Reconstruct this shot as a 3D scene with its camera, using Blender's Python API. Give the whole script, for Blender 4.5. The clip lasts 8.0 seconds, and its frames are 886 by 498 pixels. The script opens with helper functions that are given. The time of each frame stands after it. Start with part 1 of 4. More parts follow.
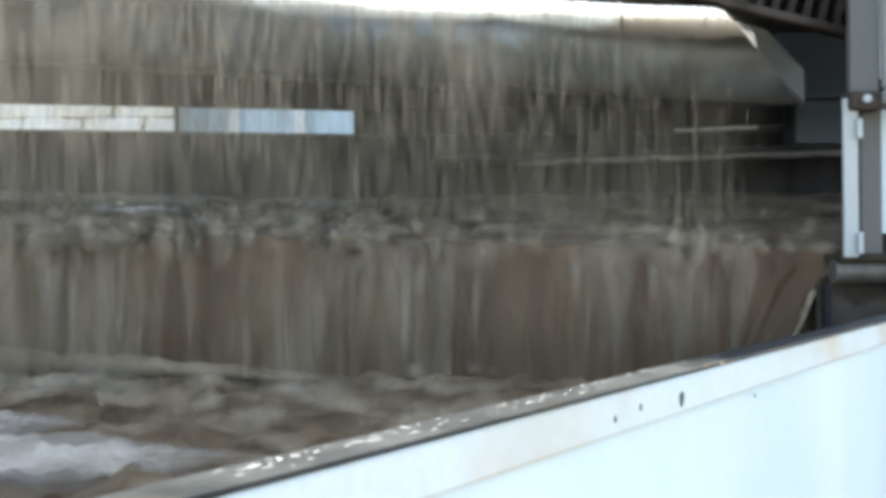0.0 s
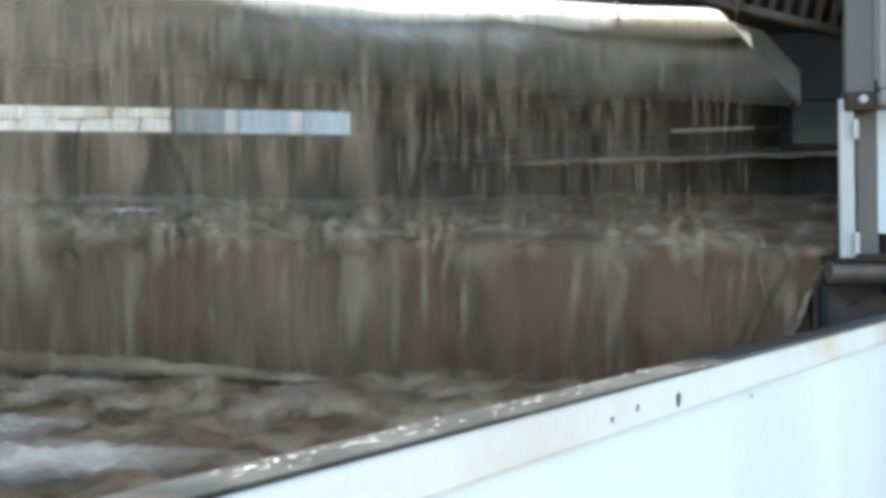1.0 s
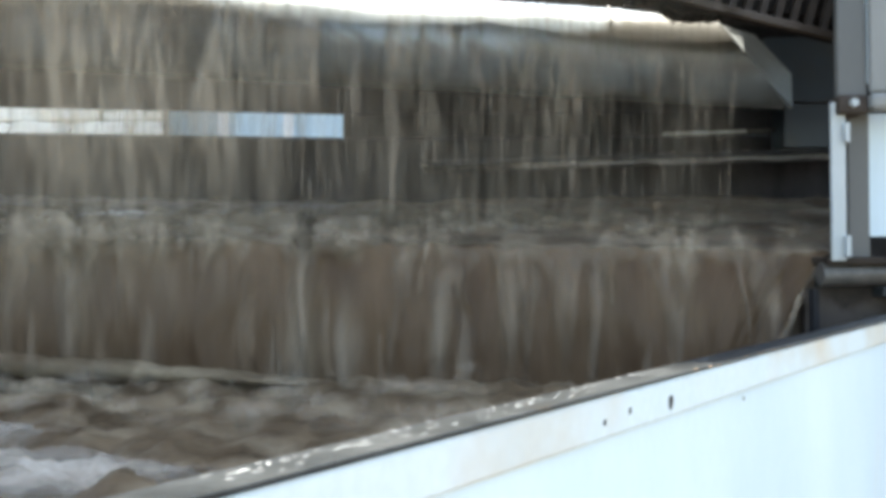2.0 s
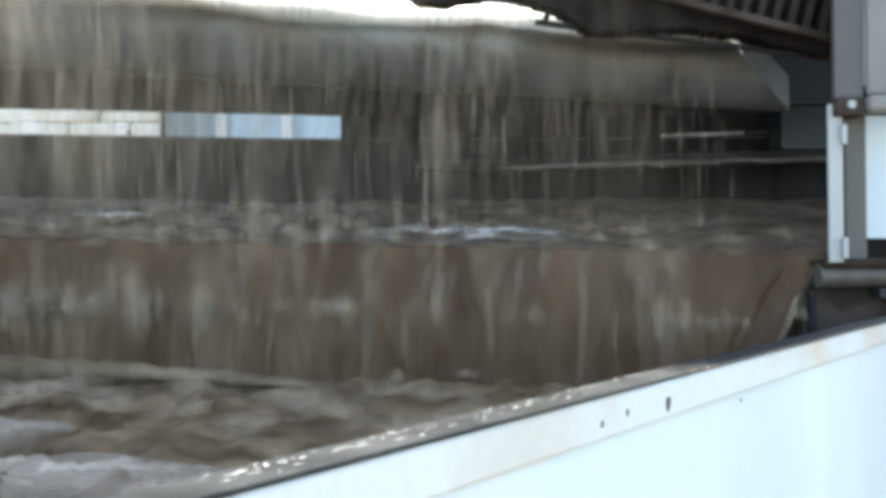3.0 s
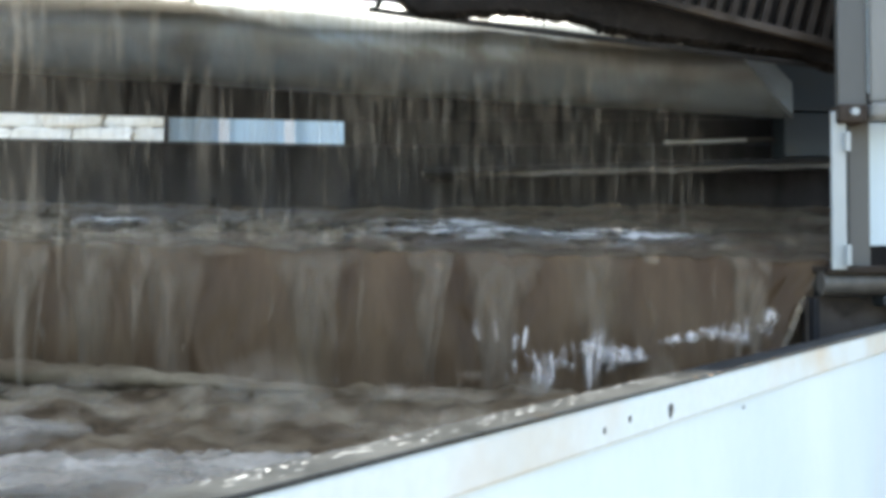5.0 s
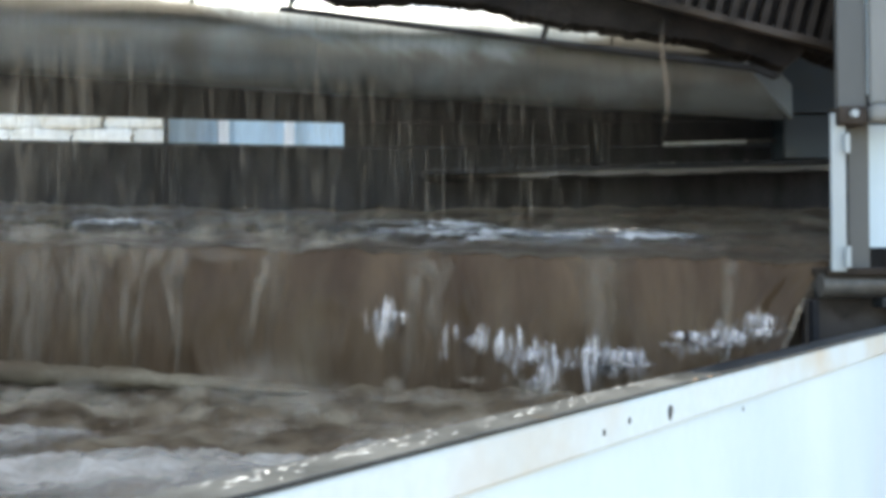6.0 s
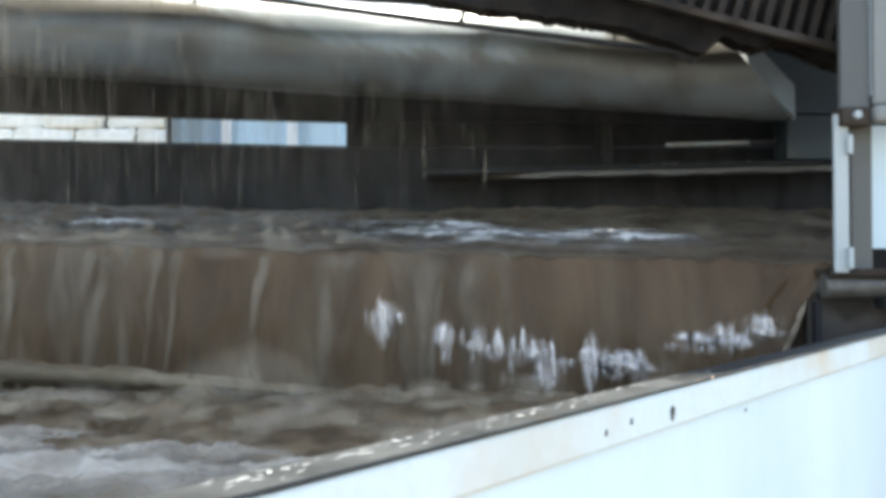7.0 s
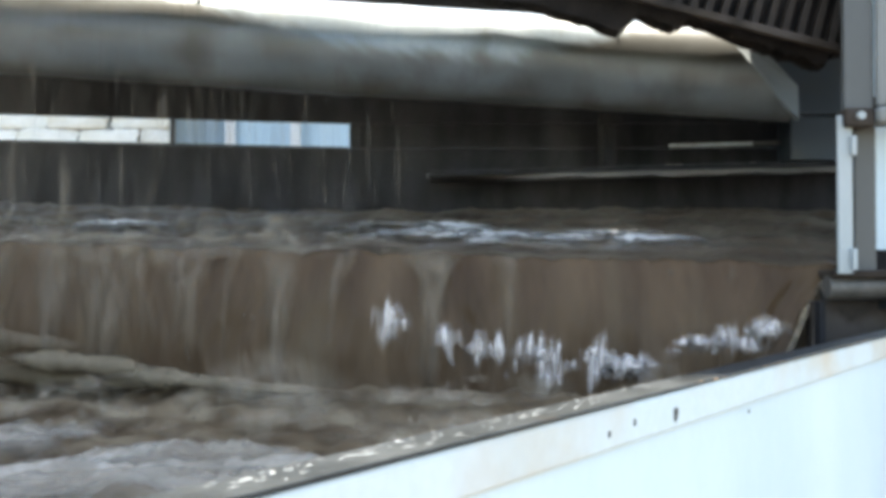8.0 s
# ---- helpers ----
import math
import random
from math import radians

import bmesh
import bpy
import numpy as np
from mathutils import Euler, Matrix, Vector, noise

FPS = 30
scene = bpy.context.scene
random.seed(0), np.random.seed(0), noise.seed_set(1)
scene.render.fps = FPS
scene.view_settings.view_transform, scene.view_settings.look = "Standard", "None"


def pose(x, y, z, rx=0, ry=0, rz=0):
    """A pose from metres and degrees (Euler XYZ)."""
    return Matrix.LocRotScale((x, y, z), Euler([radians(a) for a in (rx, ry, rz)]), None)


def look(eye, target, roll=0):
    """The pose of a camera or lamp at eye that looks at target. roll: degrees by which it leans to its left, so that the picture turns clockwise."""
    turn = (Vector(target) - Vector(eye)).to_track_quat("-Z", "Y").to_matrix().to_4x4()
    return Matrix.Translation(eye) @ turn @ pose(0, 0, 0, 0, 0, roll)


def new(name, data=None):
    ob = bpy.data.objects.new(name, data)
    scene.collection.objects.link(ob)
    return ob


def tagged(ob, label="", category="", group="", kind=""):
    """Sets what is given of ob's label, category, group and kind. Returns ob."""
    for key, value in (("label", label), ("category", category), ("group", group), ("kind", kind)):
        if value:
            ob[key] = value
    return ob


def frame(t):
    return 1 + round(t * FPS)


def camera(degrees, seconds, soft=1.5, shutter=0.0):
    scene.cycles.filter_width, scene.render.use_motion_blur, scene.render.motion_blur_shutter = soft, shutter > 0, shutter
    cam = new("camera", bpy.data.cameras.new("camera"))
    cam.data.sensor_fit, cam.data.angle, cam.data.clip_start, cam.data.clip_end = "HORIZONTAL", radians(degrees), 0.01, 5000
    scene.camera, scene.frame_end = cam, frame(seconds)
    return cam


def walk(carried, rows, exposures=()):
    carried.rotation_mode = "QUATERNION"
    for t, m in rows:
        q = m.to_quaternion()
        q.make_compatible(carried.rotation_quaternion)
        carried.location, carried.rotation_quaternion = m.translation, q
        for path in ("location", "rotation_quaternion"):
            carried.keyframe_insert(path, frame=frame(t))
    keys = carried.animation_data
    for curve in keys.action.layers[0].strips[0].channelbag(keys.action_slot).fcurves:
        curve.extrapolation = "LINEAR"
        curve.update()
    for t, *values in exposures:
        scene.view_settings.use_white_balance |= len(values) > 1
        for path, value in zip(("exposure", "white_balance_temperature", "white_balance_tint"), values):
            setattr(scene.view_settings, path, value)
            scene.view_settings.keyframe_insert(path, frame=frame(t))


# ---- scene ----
cam = camera(48.1, 8.0, soft=4.4, shutter=0.5)
# seconds, yaw, pitch, roll of the hand-held camera, which stays in one place
SWAY = [
    (0.0, 0.477, 0.407, 0.348), (0.5, 0.498, 0.400, 0.420), (1.0, 0.291, 0.451, 0.410), (1.5, 0.048, 0.553, 0.410),
    (3.0, -0.269, 0.699, 0.360), (3.5, -0.272, 0.791, 0.370), (4.0, -0.200, 0.897, 0.325), (4.5, -0.175, 0.981, 0.234),
    (5.0, -0.113, 1.029, 0.152), (6.5, -0.142, 1.143, 0.110), (7.0, 0.000, 1.140, 0.010), (7.5, 0.174, 1.172, -0.025),
    (8.0, 0.182, 1.192, -0.036)]
EYE = 1.6
walk(cam, [(t, pose(0, 0, EYE, 90 + p, r, w)) for t, w, p, r in SWAY], exposures=[(0.0, 2.38, 7600, 6), (8.0, 2.38, 7600, 6)])

# ---- daylight: clear sky, sun high behind the plant ----
SUN_ELEVATION, SUN_TURN = 84.0, 12.0
world = bpy.data.worlds.new("sky")
scene.world = world
world.use_nodes = True
sky = world.node_tree.nodes.new("ShaderNodeTexSky")
sky.sky_type, sky.sun_disc = "NISHITA", False
sky.sun_elevation, sky.sun_rotation = radians(SUN_ELEVATION), radians(SUN_TURN)
world.node_tree.links.new(sky.outputs[0], world.node_tree.nodes["Background"].inputs[0])
world.node_tree.nodes["Background"].inputs[1].default_value = 0.15
sun = new("sun", bpy.data.lights.new("sun", "SUN"))
sun.data.energy, sun.data.angle, sun.data.color = 5.0, radians(0.53), (1.0, 0.99, 0.97)
_e, _a = radians(SUN_ELEVATION), radians(SUN_TURN)
sun.matrix_world = look((0, 0, 0), (-math.sin(_a) * math.cos(_e), -math.cos(_a) * math.cos(_e), -math.sin(_e)))


# ---- materials ----
def mat(name, low, high, rough=0.6, metal=0.0, scale=6.0, stretch=(1, 1, 1), fine=60.0, bump=0.25, spread=(0.35, 0.65),
        stain=None, stain_scale=2.0, stain_edge=(0.5, 0.62), alpha=1.0, per_object=0.0, spec=0.5, bump_dist=0.01, speck_amount=0.15, wisp=0.0, floor=0.08, thin=False):
    m = bpy.data.materials.new(name)
    m.use_nodes = True
    nt = m.node_tree
    n, l = nt.nodes, nt.links
    b = n["Principled BSDF"]
    co = n.new("ShaderNodeTexCoord")
    mp = n.new("ShaderNodeMapping")
    mp.inputs["Scale"].default_value = stretch
    l.new(co.outputs["Object"], mp.inputs["Vector"])
    if thin:   # no two films share their pattern
        own = n.new("ShaderNodeObjectInfo")
        far = n.new("ShaderNodeMath")
        far.operation = "MULTIPLY"
        far.inputs[1].default_value = 90.0
        l.new(own.outputs["Random"], far.inputs[0])
        l.new(far.outputs[0], mp.inputs["Location"])

    def noise_node(s, detail=5.0):
        t = n.new("ShaderNodeTexNoise")
        t.inputs["Scale"].default_value, t.inputs["Detail"].default_value = s, detail
        l.new(mp.outputs[0], t.inputs["Vector"])
        return t

    def ramp(src, a, z):
        r = n.new("ShaderNodeMapRange")
        r.inputs["From Min"].default_value, r.inputs["From Max"].default_value = a, z
        l.new(src, r.inputs["Value"])
        return r

    def blend(fac, c1, c2):
        x = n.new("ShaderNodeMix")
        x.data_type = "RGBA"
        l.new(fac, x.inputs["Factor"])
        for c, i in ((c1, 6), (c2, 7)):
            if isinstance(c, tuple):
                x.inputs[i].default_value = (*c, 1)
            else:
                l.new(c, x.inputs[i])
        return x.outputs[2]

    big, small = noise_node(scale), noise_node(fine, 3.0)
    col = blend(ramp(big.outputs["Fac"], *spread).outputs[0], low, high)
    speck = blend(ramp(small.outputs["Fac"], 0.35, 0.75).outputs[0], (1 - speck_amount,) * 3, (1 + speck_amount * 0.7,) * 3)
    mul = n.new("ShaderNodeMix")
    mul.data_type, mul.blend_type = "RGBA", "MULTIPLY"
    mul.inputs["Factor"].default_value = 1.0
    l.new(col, mul.inputs[6]), l.new(speck, mul.inputs[7])
    col = mul.outputs[2]
    if stain:
        st = noise_node(stain_scale, 7.0)
        col = blend(ramp(st.outputs["Fac"], *stain_edge).outputs[0], col, stain)
    if per_object:
        info = n.new("ShaderNodeObjectInfo")
        hv = n.new("ShaderNodeHueSaturation")
        l.new(ramp(info.outputs["Random"], 0, 1).outputs[0], hv.inputs["Value"])
        hv.inputs["Value"].links[0].from_node.inputs["To Min"].default_value = 1 - per_object
        hv.inputs["Value"].links[0].from_node.inputs["To Max"].default_value = 1 + per_object
        l.new(col, hv.inputs["Color"])
        col = hv.outputs[0]
    l.new(col, b.inputs["Base Color"])
    rr = ramp(big.outputs["Fac"], 0.2, 0.8)
    rr.inputs["To Min"].default_value, rr.inputs["To Max"].default_value = max(0.03, rough - 0.12), min(1.0, rough + 0.12)
    l.new(rr.outputs[0], b.inputs["Roughness"])
    b.inputs["Metallic"].default_value = metal
    b.inputs["Specular IOR Level"].default_value = spec
    b.inputs["Alpha"].default_value = alpha
    if wisp:
        gaps = ramp(noise_node(wisp, 4.0).outputs["Fac"], 0.40, 0.62)
        gaps.inputs["To Min"].default_value, gaps.inputs["To Max"].default_value = alpha * floor, alpha
        l.new(gaps.outputs[0], b.inputs["Alpha"])
    if thin:   # films of water thin out towards their edges
        film = n.new("ShaderNodeAttribute")
        film.attribute_name = "thickness"
        by = n.new("ShaderNodeMath")
        by.operation = "MULTIPLY"
        l.new(film.outputs["Fac"], by.inputs[0])
        if b.inputs["Alpha"].links:
            l.new(b.inputs["Alpha"].links[0].from_socket, by.inputs[1])
        else:
            by.inputs[1].default_value = alpha
        l.new(by.outputs[0], b.inputs["Alpha"])
    if bump:
        add = n.new("ShaderNodeMath")
        add.operation = "ADD"
        l.new(big.outputs["Fac"], add.inputs[0]), l.new(small.outputs["Fac"], add.inputs[1])
        bp = n.new("ShaderNodeBump")
        bp.inputs["Strength"].default_value, bp.inputs["Distance"].default_value = bump, bump_dist
        l.new(add.outputs[0], bp.inputs["Height"])
        l.new(bp.outputs[0], b.inputs["Normal"])
    return m


WHITE_PAINT = mat("white_paint", (0.475, 0.575, 0.63), (0.545, 0.63, 0.675), 0.5, scale=2, stretch=(1.5, 1.5, 0.5), stain=(0.51, 0.55, 0.555), stain_scale=2.5, stain_edge=(0.6, 0.8), bump=0.03, speck_amount=0.02, spec=0.3)
RIM_PAINT = mat("rim_paint", (0.48, 0.56, 0.59), (0.55, 0.60, 0.62), 0.5, scale=4, stain=(0.47, 0.37, 0.25), stain_scale=3, stain_edge=(0.50, 0.78), bump=0.05, speck_amount=0.04, spec=0.3)
WET_STEEL = mat("wet_steel", (0.017, 0.0195, 0.021), (0.038, 0.042, 0.045), 0.42, metal=0.1, spec=0.2, scale=9, stain=(0.05, 0.038, 0.028), stain_scale=7, stain_edge=(0.64, 0.78), bump=0.15)
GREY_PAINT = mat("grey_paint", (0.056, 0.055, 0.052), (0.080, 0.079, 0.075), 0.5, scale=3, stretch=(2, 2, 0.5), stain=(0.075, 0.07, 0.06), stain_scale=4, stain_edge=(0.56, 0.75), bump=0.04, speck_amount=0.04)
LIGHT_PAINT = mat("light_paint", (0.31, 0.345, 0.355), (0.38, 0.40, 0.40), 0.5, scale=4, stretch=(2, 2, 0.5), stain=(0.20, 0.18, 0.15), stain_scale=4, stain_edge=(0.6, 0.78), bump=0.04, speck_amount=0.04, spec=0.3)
BLUE_PAINT = mat("blue_paint", (0.020, 0.031, 0.043), (0.029, 0.042, 0.057), 0.5, scale=4, stain=(0.034, 0.037, 0.038), stain_scale=3, bump=0.05, speck_amount=0.05)
DUCT_METAL = mat("duct_metal", (0.175, 0.213, 0.248), (0.265, 0.31, 0.352), 0.36, metal=0.15, scale=2.6, stretch=(1.6, 1, 0.9), stain=(0.085, 0.088, 0.086), stain_scale=4, stain_edge=(0.5, 0.72), bump=0.06, spec=0.5, speck_amount=0.08)


def mud_dim_coat(m, colour):
    """Mud that clings to a wall where its "mud" attribute says so, with a frayed edge; it also carries painted dimming.
    """
    n, l = m.node_tree.nodes, m.node_tree.links
    b = n["Principled BSDF"]
    clean = b.inputs["Base Color"].links[0].from_socket
    at = n.new("ShaderNodeAttribute")
    at.attribute_name = "mud"
    x = n.new("ShaderNodeMix")
    x.data_type = "RGBA"
    x.inputs[7].default_value = (*colour, 1)
    l.new(at.outputs["Fac"], x.inputs["Factor"])
    l.new(clean, x.inputs[6])
    l.new(x.outputs[2], b.inputs["Base Color"])


mud_dim_coat(DUCT_METAL, (0.064, 0.063, 0.058))
GUSSET = mat("gusset_zinc", (0.17, 0.185, 0.195), (0.24, 0.26, 0.27), 0.5, metal=0.1, scale=4, stain=(0.18, 0.17, 0.15), stain_scale=4, bump=0.05, speck_amount=0.06)
ROLLER = mat("worn_steel", (0.055, 0.05, 0.045), (0.11, 0.10, 0.088), 0.45, metal=0.1, scale=8, stain=(0.10, 0.07, 0.045), stain_scale=6, stain_edge=(0.56, 0.7), bump=0.15, spec=0.4)
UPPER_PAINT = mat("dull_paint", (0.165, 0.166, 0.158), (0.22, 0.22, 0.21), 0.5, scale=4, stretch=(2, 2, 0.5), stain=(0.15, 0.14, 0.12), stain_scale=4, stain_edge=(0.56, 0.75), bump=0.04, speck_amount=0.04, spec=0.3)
RUST = mat("bright_rust", (0.20, 0.125, 0.075), (0.36, 0.27, 0.19), 0.8, scale=20, bump=0.3)
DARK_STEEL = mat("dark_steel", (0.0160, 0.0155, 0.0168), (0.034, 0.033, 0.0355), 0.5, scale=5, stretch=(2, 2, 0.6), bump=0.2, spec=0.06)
RUSTY_STEEL = mat("rusty_steel", (0.020, 0.0155, 0.013), (0.048, 0.037, 0.029), 0.6, scale=8, stain=(0.058, 0.047, 0.04), stain_scale=6, bump=0.2, spec=0.08)
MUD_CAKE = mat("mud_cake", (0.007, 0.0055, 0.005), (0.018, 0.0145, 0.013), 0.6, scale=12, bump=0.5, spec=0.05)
BROWN_PLATE = mat("brown_plate", (0.10, 0.068, 0.042), (0.17, 0.12, 0.078), 0.4, scale=4, stretch=(3, 1, 0.35), bump=0.2)
BRICK = mat("limewashed_brick", (0.74, 0.72, 0.64), (0.86, 0.85, 0.80), 0.85, scale=5, stain=(0.50, 0.34, 0.19), stain_scale=2.5, stain_edge=(0.68, 0.72), bump=0.4, per_object=0.08)
MORTAR = mat("mortar", (0.07, 0.06, 0.05), (0.14, 0.12, 0.10), 0.9, scale=20, bump=0.5)
BLUE_SHEET = mat("blue_sheet", (0.46, 0.65, 0.79), (0.54, 0.71, 0.84), 0.5, scale=1.2, stretch=(4, 1, 0.4), bump=0.03, speck_amount=0.05)
WHITE_TRIM = mat("white_trim", (0.70, 0.74, 0.78), (0.80, 0.82, 0.84), 0.5, scale=3, bump=0.05)
GROUND = mat("yard_earth", (0.08, 0.067, 0.053), (0.135, 0.115, 0.092), 0.95, scale=1.3, stain=(0.065, 0.055, 0.044), stain_scale=0.4, bump=0.5)
LEAF = mat("far_leaf", (0.03, 0.05, 0.02), (0.07, 0.10, 0.04), 0.8, scale=3)
FALL_WATER = mat("muddy_water_sheet", (0.057, 0.0340, 0.0195), (0.103, 0.066, 0.0390), 0.34, scale=2.6, stretch=(2.4, 1, 0.5), spread=(0.35, 0.68), stain=(0.116, 0.084, 0.052), stain_scale=1.8, stain_edge=(0.54, 0.85), bump=0.06, fine=14, spec=0.09, speck_amount=0.06)
APRON_WATER = mat("muddy_water_apron", (0.050, 0.035, 0.024), (0.125, 0.093, 0.064), 0.42, scale=5, stretch=(0.6, 2.4, 1), stain=(0.18, 0.145, 0.105), stain_scale=4, stain_edge=(0.52, 0.74), bump=0.4, fine=40, spec=0.16)
POOL_WATER = mat("muddy_water_pool", (0.057, 0.038, 0.022), (0.142, 0.103, 0.063), 0.5, scale=6, stain=(0.22, 0.175, 0.118), stain_scale=5.0, stain_edge=(0.52, 0.74), bump=0.5, fine=34, spec=0.12)
BEAM_WATER = mat("beam_wash", (0.11, 0.080, 0.050), (0.20, 0.155, 0.102), 0.6, scale=4, stretch=(1, 1, 2), stain=(0.09, 0.062, 0.038), stain_scale=5, stain_edge=(0.5, 0.7), bump=0.3, spec=0.06)
LEDGE_WATER = mat("ledge_wash", (0.14, 0.125, 0.108), (0.23, 0.205, 0.178), 0.5, scale=6, stretch=(1, 1, 2), bump=0.3, spec=0.10)
FOAM = mat("foam", (0.305, 0.265, 0.212), (0.45, 0.405, 0.342), 0.7, scale=7, stain=(0.24, 0.20, 0.15), stain_scale=4, stain_edge=(0.54, 0.8), bump=0.25, spec=0.05, alpha=0.95, wisp=3.0, floor=0.4, thin=True)
WASH = mat("pale_backwash", (0.13, 0.097, 0.064), (0.22, 0.175, 0.122), 0.6, scale=5, stretch=(1, 1, 2), bump=0.2, spec=0.06, alpha=0.9, wisp=3.0, floor=0.5, thin=True)
STRAND = mat("falling_mud_water", (0.455, 0.362, 0.262), (0.615, 0.508, 0.388), 0.4, scale=6, stretch=(5, 5, 1.6), fine=40, bump=0.0, alpha=0.30, spec=0.06, wisp=7, floor=0.25, thin=True)
VEIL = mat("thin_mud_veil", (0.455, 0.362, 0.262), (0.615, 0.508, 0.388), 0.45, scale=5, stretch=(11, 11, 1.4), fine=30, bump=0.0, alpha=0.26, spec=0.03, wisp=7, floor=0.1, thin=True)
CURTAIN = mat("fine_mud_curtain", (0.345, 0.282, 0.202), (0.48, 0.402, 0.302), 0.6, scale=4, stretch=(11, 11, 1.7), fine=30, bump=0.0, alpha=1.0, spec=0.0, wisp=5, floor=0.10, thin=True)
GLINT_DROP = mat("pale_glint_drop", (0.52, 0.54, 0.55), (0.68, 0.70, 0.71), 0.1, scale=20, bump=0.0, alpha=0.8)
HAZE = mat("mud_mist", (0.455, 0.362, 0.262), (0.615, 0.508, 0.388), 0.6, scale=4, stretch=(8, 8, 0.9), fine=30, bump=0.0, alpha=0.32, spec=0.0, wisp=6, floor=0.35, thin=True)
SPRAY = mat("drifting_spray", (0.365, 0.288, 0.198), (0.48, 0.392, 0.285), 0.6, scale=4, stretch=(6, 6, 0.9), fine=30, bump=0.0, alpha=0.75, spec=0.0, wisp=4, floor=0.5, thin=True)
STREAM = mat("mud_stream", (0.172, 0.127, 0.088), (0.262, 0.205, 0.150), 0.45, scale=6, stretch=(4, 4, 0.5), bump=0.06, alpha=0.85, spec=0.05, wisp=5, thin=True)
TONGUE = mat("thin_mud_stream", (0.158, 0.116, 0.080), (0.242, 0.186, 0.136), 0.4, scale=6, stretch=(5, 5, 0.45), bump=0.05, alpha=0.66, spec=0.06, wisp=5, floor=0.30, thin=True)
LACE = mat("foam_lace", (0.40, 0.375, 0.345), (0.58, 0.555, 0.53), 0.4, scale=9, stretch=(0.6, 2.6, 1), stain=(0.22, 0.185, 0.145), stain_scale=6, bump=0.4, alpha=0.85, wisp=9, spec=0.3, floor=0.0, thin=True)
SURGE = mat("pale_surge", (0.25, 0.222, 0.18), (0.38, 0.352, 0.305), 0.3, scale=7, stretch=(3, 1, 0.4), bump=0.2, alpha=0.85, spec=0.25, wisp=6, thin=True)
# Near-white colour paints the glints low on the fall.
GLINT = mat("glint_froth", (0.84, 0.71, 0.64), (0.96, 0.86, 0.80), 0.2, scale=14, stretch=(15, 4, 1.8), bump=0.0, alpha=0.7, wisp=4, floor=0.0, thin=True)


# ---- mesh helpers ----
def mesh(name, bm, material, smooth=False):
    me = bpy.data.meshes.new(name)
    bmesh.ops.recalc_face_normals(bm, faces=bm.faces)
    bm.to_mesh(me)
    bm.free()
    me.materials.append(material)
    if smooth:
        me.shade_smooth()
    return me


def part(name, bm, material, parent=None, label="", smooth=False):
    ob = new(name, mesh(name, bm, material, smooth))
    ob.parent = parent
    if label:
        tagged(ob, label)
    return ob


def thing(name, label, category, group="", kind="", at=(0, 0, 0)):
    ob = new(name)
    ob.location = at
    ob.empty_display_size = 0.1
    return tagged(ob, label, category, group, kind)


def block(bm, x0, x1, y0, y1, z0, z1, bevel=0.0, m=None):
    made = bmesh.ops.create_cube(bm, size=1.0)["verts"]
    bmesh.ops.scale(bm, vec=(x1 - x0, y1 - y0, z1 - z0), verts=made)
    bmesh.ops.translate(bm, vec=((x0 + x1) / 2, (y0 + y1) / 2, (z0 + z1) / 2), verts=made)
    if m is not None:
        bmesh.ops.transform(bm, matrix=m, verts=made)
    if bevel:
        es = list({e for v in made for e in v.link_edges})
        bmesh.ops.bevel(bm, geom=es, offset=bevel, segments=2, affect="EDGES", profile=0.5)
    return bm


def box(*a, **k):
    return block(bmesh.new(), *a, **k)


def prism(profile, x0, x1, bm=None):
    """A (y, z) outline pushed along x."""
    bm = bm or bmesh.new()
    a = [bm.verts.new((x0, y, z)) for y, z in profile]
    b = [bm.verts.new((x1, y, z)) for y, z in profile]
    bm.faces.new(a), bm.faces.new(b[::-1])
    k = len(profile)
    for i in range(k):
        bm.faces.new((a[i], b[i], b[(i + 1) % k], a[(i + 1) % k]))
    return bm


def tube(bm, p, q, r, sides=20, r2=None):
    p, q = Vector(p), Vector(q)
    m = Matrix.Translation((p + q) / 2) @ (q - p).to_track_quat("Z", "Y").to_matrix().to_4x4()
    bmesh.ops.create_cone(bm, cap_ends=True, segments=sides, radius1=r, radius2=r if r2 is None else r2, depth=(q - p).length, matrix=m)
    return bm


def grid(nu, nv, place):
    bm = bmesh.new()
    vs = [[bm.verts.new(place(i / nu, j / nv)) for j in range(nv + 1)] for i in range(nu + 1)]
    for i in range(nu):
        for j in range(nv):
            bm.faces.new((vs[i][j], vs[i + 1][j], vs[i + 1][j + 1], vs[i][j + 1]))
    return bm


def nz(x, y=0.0, z=0.0):
    return noise.noise((x, y, z))


def soft(a, b, x):
    t = min(1.0, max(0.0, (x - a) / (b - a)))
    return t * t * (3 - 2 * t)


def thickness(me, values):
    """Store how thick a film of water is at each vertex, 0 to 1."""
    me.attributes.new("thickness", "FLOAT", "POINT").data.foreach_set("value", values)


def film_grid(ob, nu, nv, depth):
    thickness(ob.data, [depth(i / nu, j / nv) for i in range(nu + 1) for j in range(nv + 1)])
    return ob


MOVES = []


# ---- the yard ----
def build_ground():
    bm = grid(40, 40, lambda u, v: ((u - 0.5) * 3000, (v - 0.5) * 3000, 0.0))
    tagged(part("ground", bm, GROUND), "brown bare earth yard around the washing plant", "ground", kind="structure")


# ---- white-painted side wall of the sluice, from near the camera towards the post ----
WALL_A, WALL_B = Vector((-0.162, 0.706)), Vector((1.134, 2.542))
WALL_D = (WALL_B - WALL_A).normalized()
WALL_N = Vector((-WALL_D.y, WALL_D.x))   # towards the water
RIM_Z = EYE - 0.1635


